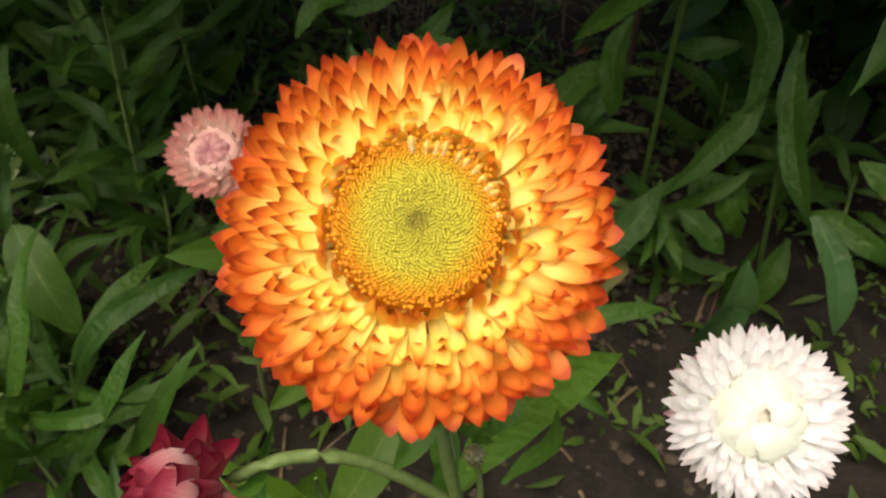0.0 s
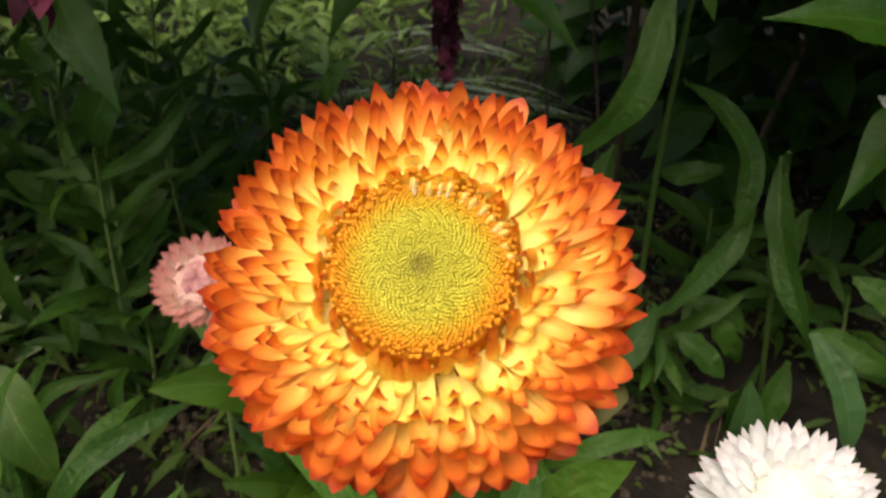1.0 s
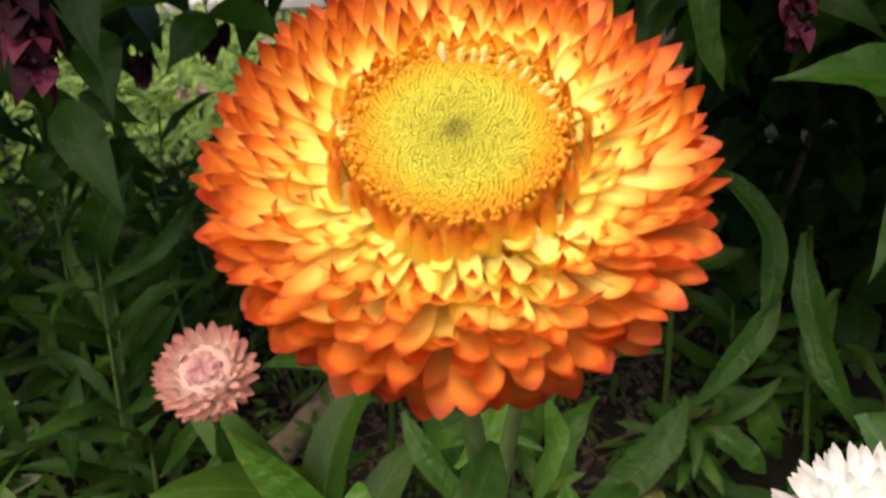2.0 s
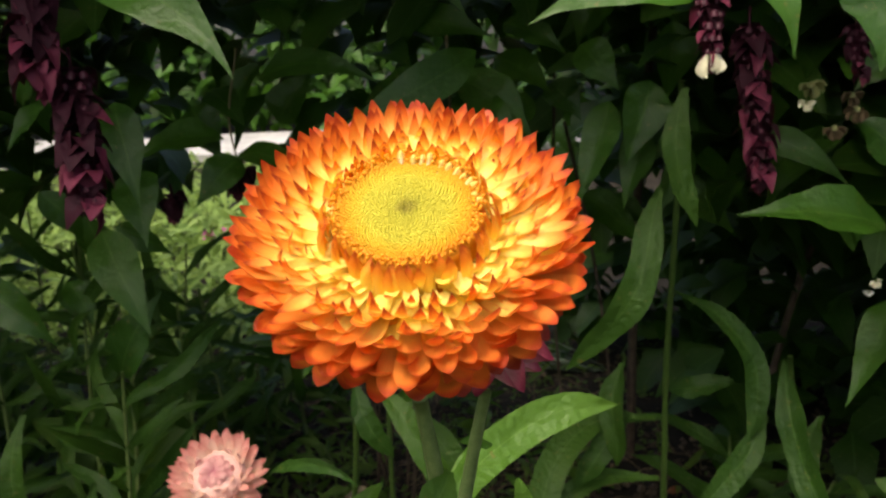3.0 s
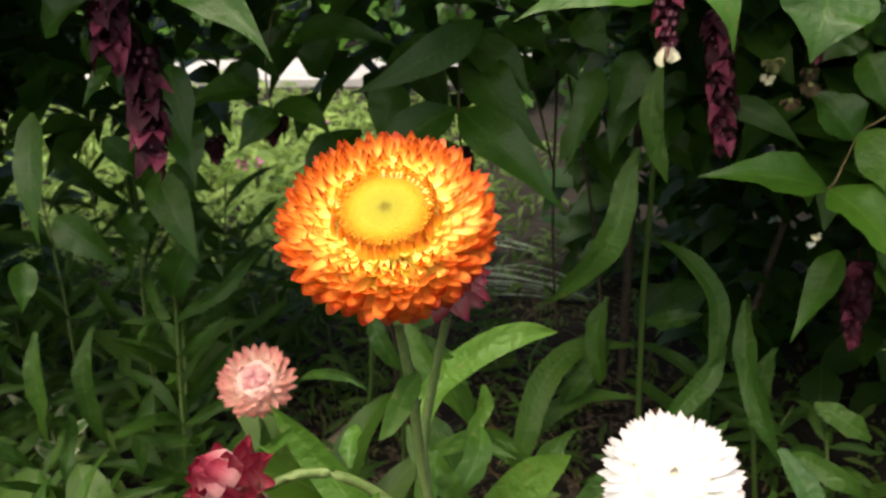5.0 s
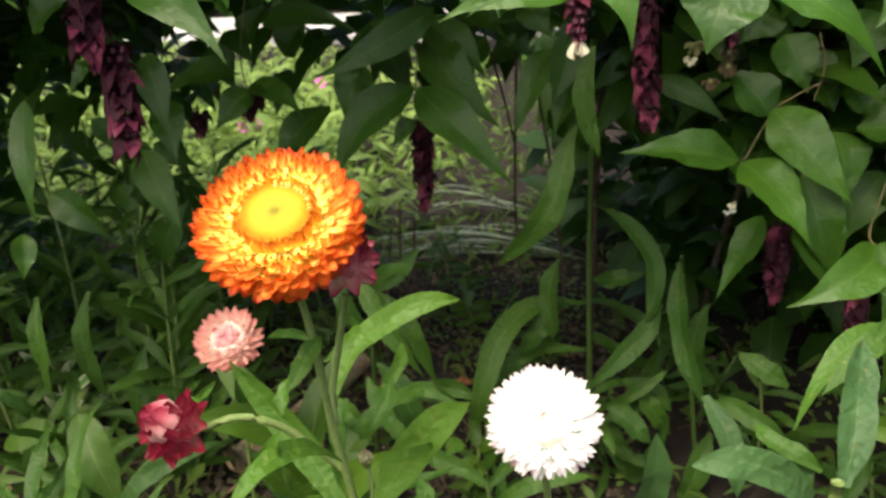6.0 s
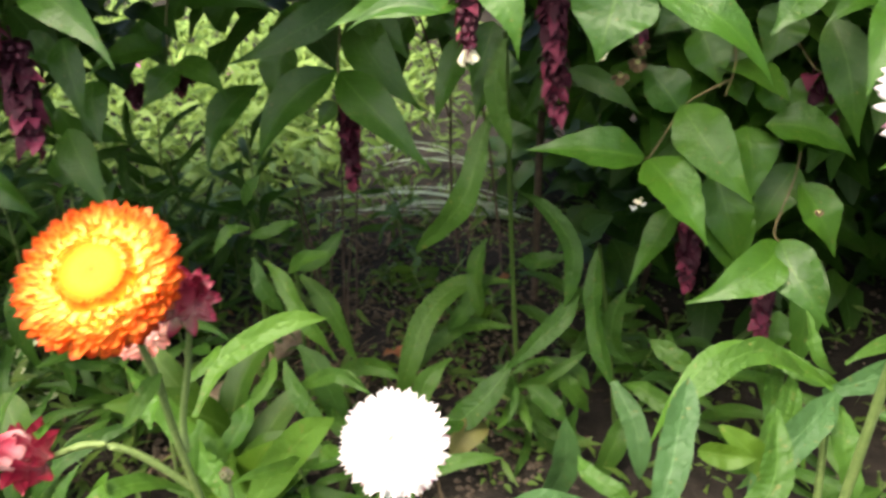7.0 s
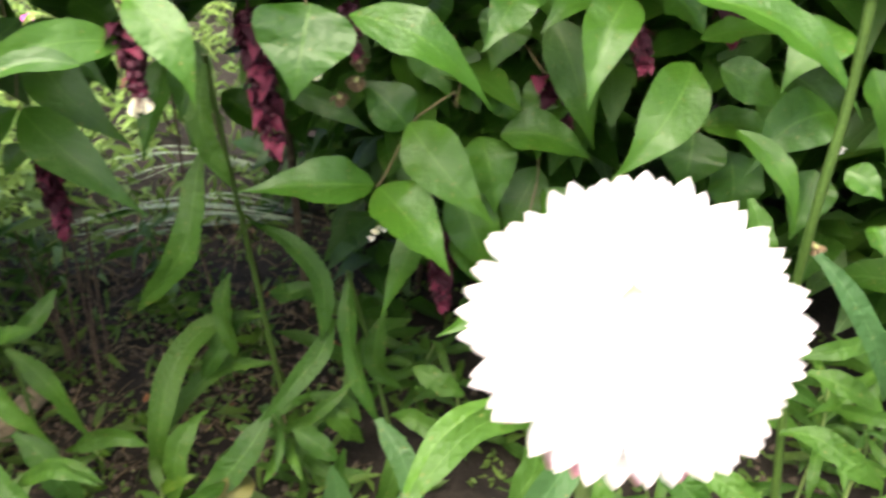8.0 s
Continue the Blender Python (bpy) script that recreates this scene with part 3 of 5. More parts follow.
# half-open heads
dome_profile = [(0, 0.0012, 0.0062, 150, 0.0110), (0.07, 0.0048, 0.0058, 132, 0.0100), (0.13, 0.0084, 0.0044, 104, 0.0085), (0.15, 0.0150, 0.0052, 40, 0.0090), (0.22, 0.0192, 0.0062, 32, 0.0130),
                (0.36, 0.0236, 0.0052, 22, 0.0160), (0.55, 0.0264, 0.0026, 11, 0.0180), (0.75, 0.0276, -0.0014, 2, 0.0185), (0.9, 0.0268, -0.0060, -10, 0.0170), (1, 0.0240, -0.0115, -26, 0.0140)]
flat_profile = [(0, -0.0008, 0.0046, 170, 0.0070), (0.07, 0.0022, 0.0046, 155, 0.0065), (0.14, 0.0052, 0.0042, 128, 0.0060), (0.16, 0.0118, 0.0058, 60, 0.0075), (0.28, 0.0168, 0.0062, 44, 0.0120),
                (0.42, 0.0220, 0.0048, 30, 0.0165), (0.62, 0.0256, 0.0015, 17, 0.0180), (0.85, 0.0262, -0.0050, -2, 0.0170), (1, 0.0230, -0.0110, -25, 0.014)]
bud_profile = [(0, 0.0006, 0.0185, 62, 0.0220), (0.26, 0.0036, 0.0165, 60, 0.0205), (0.30, 0.0088, 0.0130, 56, 0.0180), (0.55, 0.0134, 0.0080, 38, 0.0175), (0.78, 0.0168, 0.0015, 14, 0.0165), (1, 0.0150, -0.0060, -14, 0.0125)]
bud_wide = [(0, 0.0112), (0.27, 0.0112), (0.33, 0.0080), (1, 0.0064)]
flower_head(orange_plant, "flower_bud", (-0.0757, 0.116, 0.4495), (-0.42, -0.52, 0.74), 1.20, 36, bud_profile, [(0.28, CRIMSON_IN, 62, 1.3, "point", 0), (2, CRIMSON, 30, 1.3, "point", 0)], bud_wide,
            dome_mesh(0.006, 0.002, -0.012, CALYX), "half-open crimson bud of pointed papery bracts with a pale closed centre")
flower_head(orange_plant, "flower_bud", (0.0020, 0.1516, 0.5195), (0.55, -0.3, 0.77), 1.20, 36, bud_profile, [(0.28, CRIMSON_IN, 58, 1.3, "point", 0), (2, ROSE, 30, 1.3, "point", 0)], bud_wide,
            dome_mesh(0.005, 0.002, -0.010, CALYX), "small half-open rose-red bud behind the orange bloom")
flower_head(orange_plant, "flower_bud", (0.001, 0.165, 0.402), (0.0, -0.1, 1), 0.27, 26, bud_profile, [(2, CREAM_BUD, 55, 1.0, "point", 0)], bud_wide,
            dome_mesh(0.003, 0.001, -0.007, CALYX), "small closed greenish-white bud")

white_plant = thing("strawflower_plant", (0.10, 0.19, GROUND), "strawflower plant with a half-open white bloom above its leaves", "flower plant", "strawflower plants")
white_kinds = [(0.14, WHITE_IN, 40, 0.35, "blunt", 0), (0.90, WHITE, 14, 0.14, "ray", 6), (2, WHITE_ROSE, 12, 0.14, "ray", 0)]
white_wide = [(0, 0.0080), (0.12, 0.0075), (0.2, 0.0046), (0.6, 0.0050), (1, 0.0055)]
flower_head(white_plant, "flower_head", (0.0950, 0.1760, 0.421), (0.0, -0.62, 0.78), 1.13, 240, dome_profile, white_kinds, [(0, 0.0080), (0.12, 0.0075), (0.2, 0.0033), (1, 0.0036)], dome_mesh(0.017, 0.003, -0.016, HEART),
            "white papery bloom with a closed domed centre and rosy underside")
tube(white_plant, "stem", GREEN, [(0.094, 0.182, 0.395), (0.096, 0.184, 0.373), (0.098, 0.186, 0.347), (0.101, 0.19, 0.304)], 0.0018, 0.0024)

near_plant = thing("strawflower_plant", (0.27, 0.05, GROUND), "tall strawflower plant with a bright white bloom close to the path", "flower plant", "strawflower plants")
flower_head(near_plant, "flower_head", (0.2868, 0.0205, 0.6600), (-0.12, -0.46, 0.88), 1.085, 190, dome_profile, white_kinds, white_wide, dome_mesh(0.017, 0.003, -0.016, HEART),
            "fully white papery bloom on a slender stem")
tube(near_plant, "stem", GREEN, [(0.288, 0.035, 0.631), (0.287, 0.04, 0.611), (0.286, 0.045, 0.579), (0.283, 0.05, 0.541)], 0.0016, 0.0019)

low_plant = thing("strawflower_plant", (0.375, 0.09, GROUND), "strawflower plant with a smaller white bloom", "flower plant", "strawflower plants")
flower_head(low_plant, "flower_head", (0.364, 0.080, 0.502), (-0.1, -0.5, 0.85), 1.0, 180, dome_profile, white_kinds, white_wide, dome_mesh(0.017, 0.003, -0.016, HEART), "white papery bloom")
tube(low_plant, "stem", GREEN, [(0.364, 0.086, 0.49), (0.368, 0.088, 0.44), (0.374, 0.09, 0.36)], 0.002, 0.0026)

pink_plant = thing("strawflower_plant", (-0.165, 0.42, GROUND), "strawflower plant with a salmon-pink bloom, shaded by the shrub", "flower plant", "strawflower plants")
flower_head(pink_plant, "flower_head", (-0.166, 0.395, 0.350), (0.05, -0.62, 0.78), 1.12, 140, flat_profile, [(0.16, PINK_IN, 25, 0.5, "blunt", 0), (0.34, CREAM_RING, 16, 0.2, "ray", 0), (2, PINK, 22, 0.15, "ray", 12)],
            [(0, 0.0052), (0.2, 0.0042), (1, 0.0048)], dome_mesh(0.017, 0.003, -0.016, PINK_HEART), "salmon-pink papery bloom with a rose centre and cream ring")
tube(pink_plant, "stem", GREEN, [(-0.167, 0.40, 0.328), (-0.171, 0.41, 0.302), (-0.172, 0.42, 0.26), (-0.174, 0.42, 0.216)], 0.0014, 0.002)
leaf(pink_plant, LA, (-0.144, 0.41, 0.333), (-0.077, 0.37, 0.358), 0.0078, 0.1, -0.15, 0)
leaf(pink_plant, LA, (-0.17, 0.41, 0.307), (-0.165, 0.42, 0.26), 0.0095, 0.1, 0, 0)
leaf(pink_plant, LA, (-0.169, 0.42, 0.281), (-0.186, 0.4, 0.262), 0.0088, 0.1, 0, 0)


# ---- ground ----
def ground_height(x, y):
    return GROUND + 0.010 * noise.noise(Vector((x * 6, y * 6, 0))) + 0.006 * noise.noise(Vector((x * 22, y * 22, 3)))


def spread(n, reach):
    return [reach * math.sinh(5.2 * (2 * i / n - 1)) / math.sinh(5.2) for i in range(n + 1)]


gx, gy = spread(150, 400.0), [0.7 + v for v in spread(150, 400.0)]
verts = [(x, y, ground_height(x, y) - (0.0 if abs(x) < 40 and abs(y) < 40 else 0.02)) for y in gy for x in gx]
faces = [(i * 151 + j, i * 151 + j + 1, (i + 1) * 151 + j + 1, (i + 1) * 151 + j) for i in range(150) for j in range(150)]
tagged(new("ground", mesh_of("ground", verts, faces, SOIL)), "dark moist garden soil under the plants", "ground", kind="structure")


# ---- shrub ----
shrub = thing("shrub", (0.15, 0.85, GROUND), "leafy green shrub with hanging purple flower spikes and pointed leaves", "shrub")
BR = {}


def spike_bract(mat):
    if mat.name not in BR:
        verts, uvs = [], []
        for i in range(5):
            s = i / 4
            w = (0.35, 0.9, 1.0, 0.62, 0.04)[i] / 2
            for j in range(4):
                x = 2 * j / 3 - 1
                verts.append((x * w, s, -0.28 * s * s + 0.5 * (x * w) ** 2 + 0.18 * math.sin(3.1 * s)))
                uvs.append((j / 3, s))
        faces = [(i * 4 + j, i * 4 + j + 1, (i + 1) * 4 + j + 1, (i + 1) * 4 + j) for i in range(4) for j in range(3)]
        BR[mat.name] = mesh_of("bract", verts, faces, mat, uvs)
    return BR[mat.name]


def flower_spike(owner, top, bottom, width, white_tip=False):
    """A hanging spike of purple bracts in whorls, with berries between them."""
    top, bottom = Vector(top), Vector(bottom)
    a = bottom - top
    length = a.length
    path = smooth_path([Vector((0, 0, 0.012)), Vector((0, 0, 0)), a * 0.5 + Vector((0.001, 0, 0)), a])
    verts, faces, uvs = tube_mesh(path, 0.0011, 0.0007, SPIKE, 6)
    sp = part("flower_spike", mesh_of("flower_spike", verts, faces, SPIKE, uvs), owner, top, "hanging purple flower spike" + (" with a white blossom at its tip" if white_tip else ""))
    whorls = max(4, int(length / 0.0060))
    pl, sz = [], []
    for k in range(whorls):
        s = (k + 0.3) / whorls
        r = width * 0.5 * (1.05 - 0.60 * s)
        for j in range(6):
            az = j * math.pi / 3 + k * 0.52 + rng.uniform(-0.2, 0.2)
            radial = Vector((math.cos(az), math.sin(az), 0))
            pitch = radians(rng.uniform(-85, 0))
            y = radial * math.cos(pitch) + Vector((0, 0, math.sin(pitch)))
            z = Vector((0, 0, math.cos(pitch))) - radial * math.sin(pitch)
            b = new("bract", spike_bract(SPIKE_ROSE if rng.random() < (0.75 if s > 0.62 else 0.18) else SPIKE))
            b.parent = sp
            ln = min(0.0195, r * rng.uniform(0.55, 1.08) + 0.002)
            m = Matrix((y.cross(z), y, z)).transposed().to_4x4()
            b.matrix_basis = Matrix.Translation(a * (s + rng.uniform(-0.5, 0.5) / whorls)) @ m @ Matrix.Rotation(rng.uniform(-0.5, 0.5), 4, "Y") @ Matrix.Diagonal((ln * rng.uniform(0.55, 0.85), ln, ln * rng.uniform(0.7, 1.6), 1))
            if rng.random() < 0.75 and s < 0.9:
                p = a * s + radial * min(0.0075, r * 0.5) + Vector((0, 0, -0.002))
                pl.append(tuple(p))
                sz.append(rng.uniform(0.0018, 0.0030) * (1.1 - 0.5 * s))
    berries = new("berry", knobs(pl, sz, BERRY, "berry", 1.1))
    berries.parent = sp
    tagged(berries, kind="stuff")
    if white_tip:
        for j in range(8):
            az = j * 0.785
            radial = Vector((math.cos(az), math.sin(az), 0))
            y = (radial * rng.uniform(0.02, 0.22) + Vector((0, 0, -1))).normalized()
            z = (radial + Vector((0, 0, 0.3))).normalized()
            b = new("petal", bract_mesh(CREAM, -10, 1.2))
            b.parent = sp
            b.matrix_basis = Matrix.Translation(a * 0.86 + radial * 0.002) @ Matrix((y.cross(z), y, z)).transposed().to_4x4() @ Matrix.Diagonal((0.0044, rng.uniform(0.009, 0.0135), 0.0115, 1))


tube(shrub, "twig", STEM, [(0.323, 0.56, 0.513), (0.302, 0.55, 0.505), (0.286, 0.55, 0.492), (0.259, 0.51, 0.466), (0.253, 0.51, 0.46)], 0.00091, 0.00063)
tube(shrub, "twig", STEM, [(0.326, 0.58, 0.553), (0.33, 0.57, 0.526), (0.324, 0.57, 0.496)], 0.00084, 0.00063)
tube(shrub, "twig", STEM, [(0.392, 0.56, 0.474), (0.39, 0.56, 0.426), (0.371, 0.53, 0.389), (0.372, 0.51, 0.383)], 0.00084, 0.00063)
tube(shrub, "twig", STEM, [(-0.036, 0.66, 0.593), (-0.035, 0.65, 0.54), (-0.035, 0.63, 0.506), (-0.035, 0.65, 0.459)], 0.00112, 0.0007)
tube(shrub, "twig", STEM, [(-0.215, 0.68, 0.591), (-0.224, 0.67, 0.536), (-0.218, 0.66, 0.502), (-0.216, 0.66, 0.484)], 0.00098, 0.0007)
tube(shrub, "twig", STEM, [(0.365, 0.6, 0.563), (0.388, 0.6, 0.534), (0.4, 0.58, 0.517), (0.417, 0.57, 0.512)], 0.00105, 0.0007)
tube(shrub, "twig", STEM, [(0.508, 0.58, 0.511), (0.524, 0.57, 0.483), (0.526, 0.56, 0.461), (0.53, 0.56, 0.465)], 0.00091, 0.00063)
tube(shrub, "twig", STEM, [(0.222, 0.46, 0.629), (0.219, 0.45, 0.619), (0.22, 0.45, 0.611)], 0.00091, 0.00063)
tube(shrub, "twig", STEM, [(0.109, 0.44, 0.647), (0.113, 0.43, 0.633), (0.115, 0.42, 0.619)], 0.00098, 0.0007)
tube(shrub, "twig", BARK, [(0.059, 0.8, 0.586), (0.055, 0.8, 0.452), (0.053, 0.78, 0.332), (0.059, 0.78, 0.217)], 0.0016, 0.0014)
tube(shrub, "twig", BARK, [(0.07, 0.85, 0.502), (0.094, 0.82, 0.377), (0.107, 0.8, 0.273), (0.112, 0.8, 0.193)], 0.0018, 0.0015)
tube(shrub, "twig", BARK, [(0.013, 0.78, 0.565), (0.038, 0.78, 0.477), (0.053, 0.78, 0.41)], 0.0014, 0.0012)
leaf(shrub, OV, (0.252, 0.51, 0.463), (0.153, 0.49, 0.481), 0.0445, 0.08, -0.05, 10)
leaf(shrub, OV, (0.255, 0.51, 0.46), (0.302, 0.46, 0.408), 0.0565, 0.14, 0.05, -5)
leaf(shrub, OV, (0.283, 0.54, 0.497), (0.341, 0.49, 0.432), 0.0527, 0.15, 0.05, 10)
leaf(shrub, OV, (0.284, 0.55, 0.49), (0.247, 0.57, 0.529), 0.0475, 0.1, 0, 5)
leaf(shrub, OV, (0.359, 0.56, 0.473), (0.435, 0.55, 0.449), 0.0459, 0.15, -0.05, -15)
leaf(shrub, OV, (0.344, 0.57, 0.469), (0.35, 0.54, 0.414), 0.0536, 0.12, 0, 0)
leaf(shrub, OV, (0.245, 0.45, 0.607), (0.33, 0.43, 0.549), 0.0413, 0.14, -0.05, -10)
leaf(shrub, OV, (0.222, 0.45, 0.616), (0.206, 0.42, 0.568), 0.0709, 0.12, 0, 0)
leaf(shrub, OV, (0.491, 0.5, 0.542), (0.421, 0.46, 0.477), 0.0519, 0.14, -0.1, 10)
leaf(shrub, OV, (0.524, 0.56, 0.461), (0.511, 0.54, 0.415), 0.0659, 0.12, 0, 5)
leaf(shrub, OV, (0.535, 0.57, 0.461), (0.618, 0.58, 0.439), 0.0412, 0.1, 0, -20)
leaf(shrub, OV, (0.441, 0.5, 0.594), (0.4, 0.45, 0.535), 0.0430, 0.12, 0.05, 0)
leaf(shrub, OV, (0.406, 0.58, 0.561), (0.436, 0.55, 0.463), 0.0466, 0.12, 0, 10)
leaf(shrub, OV, (0.459, 0.43, 0.608), (0.558, 0.38, 0.541), 0.0401, 0.12, -0.06, -15)
leaf(shrub, OV, (0.587, 0.46, 0.568), (0.533, 0.44, 0.538), 0.0441, 0.15, 0.1, 10)
leaf(shrub, OV, (0.609, 0.5, 0.494), (0.529, 0.47, 0.464), 0.0542, 0.14, 0.1, 0)
leaf(shrub, OV, (0.514, 0.46, 0.502), (0.548, 0.42, 0.436), 0.0234, 0.15, -0.1, 0)
leaf(shrub, OV, (0.567, 0.58, 0.43), (0.567, 0.56, 0.363), 0.0635, 0.1, 0, 0)
leaf(shrub, OV, (0.32, 0.57, 0.429), (0.349, 0.55, 0.342), 0.0514, 0.1, 0, 0)
leaf(shrub, OV, (0.371, 0.51, 0.384), (0.288, 0.46, 0.356), 0.0453, 0.14, -0.12, 0)
leaf(shrub, OV, (0.373, 0.51, 0.387), (0.407, 0.46, 0.335), 0.0491, 0.14, 0.08, 0)
leaf(shrub, OV, (0.397, 0.57, 0.415), (0.432, 0.55, 0.354), 0.0465, 0.1, 0, 0)
leaf(shrub, OV, (0.292, 0.58, 0.387), (0.248, 0.54, 0.323), 0.0322, 0.1, -0.05, 30)
leaf(shrub, OV, (0.367, 0.5, 0.606), (0.33, 0.46, 0.576), 0.0378, 0.12, 0, 0)
leaf(shrub, OV, (0.112, 0.42, 0.608), (0.022, 0.39, 0.601), 0.0294, 0.1, 0.08, -25)
leaf(shrub, OV, (0.121, 0.42, 0.635), (0.152, 0.39, 0.578), 0.0340, 0.14, -0.08, 5)
leaf(shrub, OV, (0.189, 0.6, 0.513), (0.256, 0.58, 0.478), 0.0250, 0.1, -0.05, 30)
leaf(shrub, OV, (0.354, 0.58, 0.509), (0.377, 0.57, 0.478), 0.0360, 0.1, 0, 0)
leaf(shrub, OV, (0.335, 0.59, 0.506), (0.345, 0.58, 0.485), 0.0305, 0.1, 0, 0)
leaf(shrub, OV, (0.302, 0.6, 0.549), (0.321, 0.58, 0.503), 0.0484, 0.1, 0, 0)
leaf(shrub, OV, (0.298, 0.62, 0.571), (0.263, 0.6, 0.544), 0.0429, 0.1, 0, 0)
leaf(shrub, OV, (0.518, 0.55, 0.542), (0.582, 0.54, 0.547), 0.0318, 0.1, 0, -20)
leaf(shrub, OV, (0.536, 0.55, 0.52), (0.589, 0.54, 0.483), 0.0411, 0.1, 0, 0)
leaf(shrub, OV, (0.635, 0.5, 0.525), (0.65, 0.48, 0.453), 0.0468, 0.1, 0, 0)
leaf(shrub, OV, (0.605, 0.46, 0.462), (0.627, 0.44, 0.445), 0.0278, 0.1, 0, 0)
leaf(shrub, OV, (0.622, 0.44, 0.422), (0.624, 0.42, 0.406), 0.0304, 0.1, 0, 0)
leaf(shrub, OV, (0.498, 0.58, 0.576), (0.526, 0.56, 0.543), 0.0539, 0.1, 0, 0)
leaf(shrub, OV, (0.376, 0.6, 0.567), (0.356, 0.58, 0.523), 0.0494, 0.1, 0, 0)
leaf(shrub, OV, (0.324, 0.62, 0.528), (0.344, 0.6, 0.488), 0.0489, 0.1, 0, 0)
leaf(shrub, OV, (0.386, 0.53, 0.595), (0.345, 0.5, 0.577), 0.0290, 0.1, 0, 10)
leaf(shrub, OV, (0.424, 0.53, 0.59), (0.378, 0.5, 0.574), 0.0268, 0.1, 0, 10)
leaf(shrub, OV, (0.386, 0.6, 0.464), (0.353, 0.61, 0.499), 0.0350, 0.1, 0, 0)
leaf(shrub, OV, (0.33, 0.62, 0.561), (0.294, 0.62, 0.582), 0.0445, 0.1, 0, 0)
leaf(shrub, OV, (0.616, 0.52, 0.434), (0.592, 0.5, 0.384), 0.0450, 0.1, 0, 0)
leaf(shrub, OV, (0.327, 0.57, 0.397), (0.348, 0.55, 0.326), 0.0537, 0.1, 0, 0)
leaf(shrub, OV, (0.394, 0.56, 0.288), (0.388, 0.55, 0.243), 0.0329, 0.1, 0, 0)
leaf(shrub, OV, (0.423, 0.58, 0.34), (0.408, 0.55, 0.218), 0.0395, 0.1, 0, 0)
leaf(shrub, OV, (0.399, 0.6, 0.423), (0.363, 0.58, 0.361), 0.0449, 0.1, 0, 0)
leaf(shrub, OV, (0.415, 0.6, 0.504), (0.388, 0.58, 0.457), 0.0489, 0.1, 0, 0)
leaf(shrub, OV, (-0.037, 0.63, 0.505), (-0.12, 0.6, 0.42), 0.0504, 0.14, 0.06, 0)
leaf(shrub, OV, (-0.032, 0.63, 0.505), (0.062, 0.58, 0.427), 0.0491, 0.14, 0.06, 0)
leaf(shrub, OV, (-0.04, 0.63, 0.473), (-0.06, 0.62, 0.45), 0.0219, 0.1, 0, 0)
leaf(shrub, OV, (-0.028, 0.68, 0.551), (0.046, 0.64, 0.465), 0.0538, 0.12, 0.1, 0)
leaf(shrub, OV, (-0.096, 0.67, 0.523), (-0.114, 0.65, 0.469), 0.0479, 0.12, 0, 0)
leaf(shrub, OV, (-0.012, 0.62, 0.582), (-0.124, 0.57, 0.535), 0.0368, 0.1, -0.08, -10)
leaf(shrub, OV, (-0.193, 0.66, 0.566), (-0.086, 0.63, 0.564), 0.0324, 0.12, -0.06, 0)
leaf(shrub, OV, (-0.203, 0.4, 0.625), (-0.122, 0.36, 0.582), 0.0373, 0.1, -0.12, 0)
leaf(shrub, OV, (-0.216, 0.66, 0.504), (-0.153, 0.63, 0.479), 0.0337, 0.12, -0.1, 0)
leaf(shrub, OV, (-0.227, 0.66, 0.517), (-0.301, 0.63, 0.5), 0.0387, 0.12, 0.1, 0)
leaf(shrub, OV, (-0.215, 0.66, 0.501), (-0.247, 0.63, 0.468), 0.0369, 0.1, 0, 0)
leaf(shrub, OV, (-0.288, 0.62, 0.499), (-0.271, 0.58, 0.447), 0.0411, 0.1, 0, 0)
leaf(shrub, OV, (-0.364, 0.5, 0.528), (-0.353, 0.46, 0.431), 0.0291, 0.1, 0, 0)
leaf(shrub, OV, (-0.137, 0.68, 0.477), (-0.182, 0.62, 0.406), 0.0446, 0.1, 0.1, 0)
leaf(shrub, OV, (0.09, 0.63, 0.538), (0.062, 0.6, 0.464), 0.0327, 0.1, -0.05, 20)
leaf(shrub, OV, (0.12, 0.64, 0.514), (0.101, 0.62, 0.458), 0.0319, 0.1, 0, 20)
leaf(shrub, OV, (-0.343, 0.5, 0.587), (-0.303, 0.5, 0.615), 0.0347, 0.1, 0, 0)
leaf(shrub, OV, (-0.291, 0.5, 0.563), (-0.311, 0.48, 0.535), 0.0176, 0.1, 0, 0)
leaf(shrub, OV, (-0.267, 0.55, 0.558), (-0.245, 0.52, 0.49), 0.0342, 0.1, 0, 10)
leaf(shrub, OV, (-0.315, 0.6, 0.454), (-0.267, 0.56, 0.381), 0.0414, 0.1, 0, 0)
leaf(shrub, OV, (-0.267, 0.7, 0.542), (-0.237, 0.68, 0.498), 0.0439, 0.1, 0, 0)
leaf(shrub, OV, (-0.203, 0.75, 0.521), (-0.165, 0.75, 0.57), 0.0455, 0.1, 0, 0)
leaf(shrub, OV, (-0.091, 0.75, 0.533), (-0.053, 0.74, 0.504), 0.0452, 0.1, 0, 0)
leaf(shrub, OV, (0.002, 0.72, 0.573), (0.051, 0.7, 0.542), 0.0424, 0.1, 0, 0)
leaf(shrub, OV, (0.05, 0.72, 0.55), (0.075, 0.7, 0.519), 0.0355, 0.1, 0, 0)
leaf(shrub, OV, (0.028, 0.7, 0.542), (-0.001, 0.68, 0.493), 0.0424, 0.1, 0, 0)
leaf(shrub, OV, (-0.326, 0.62, 0.322), (-0.281, 0.62, 0.402), 0.0443, 0.1, 0, 0)
leaf(shrub, OV, (-0.105, 0.66, 0.542), (0.006, 0.62, 0.582), 0.0386, 0.1, 0.1, 0)
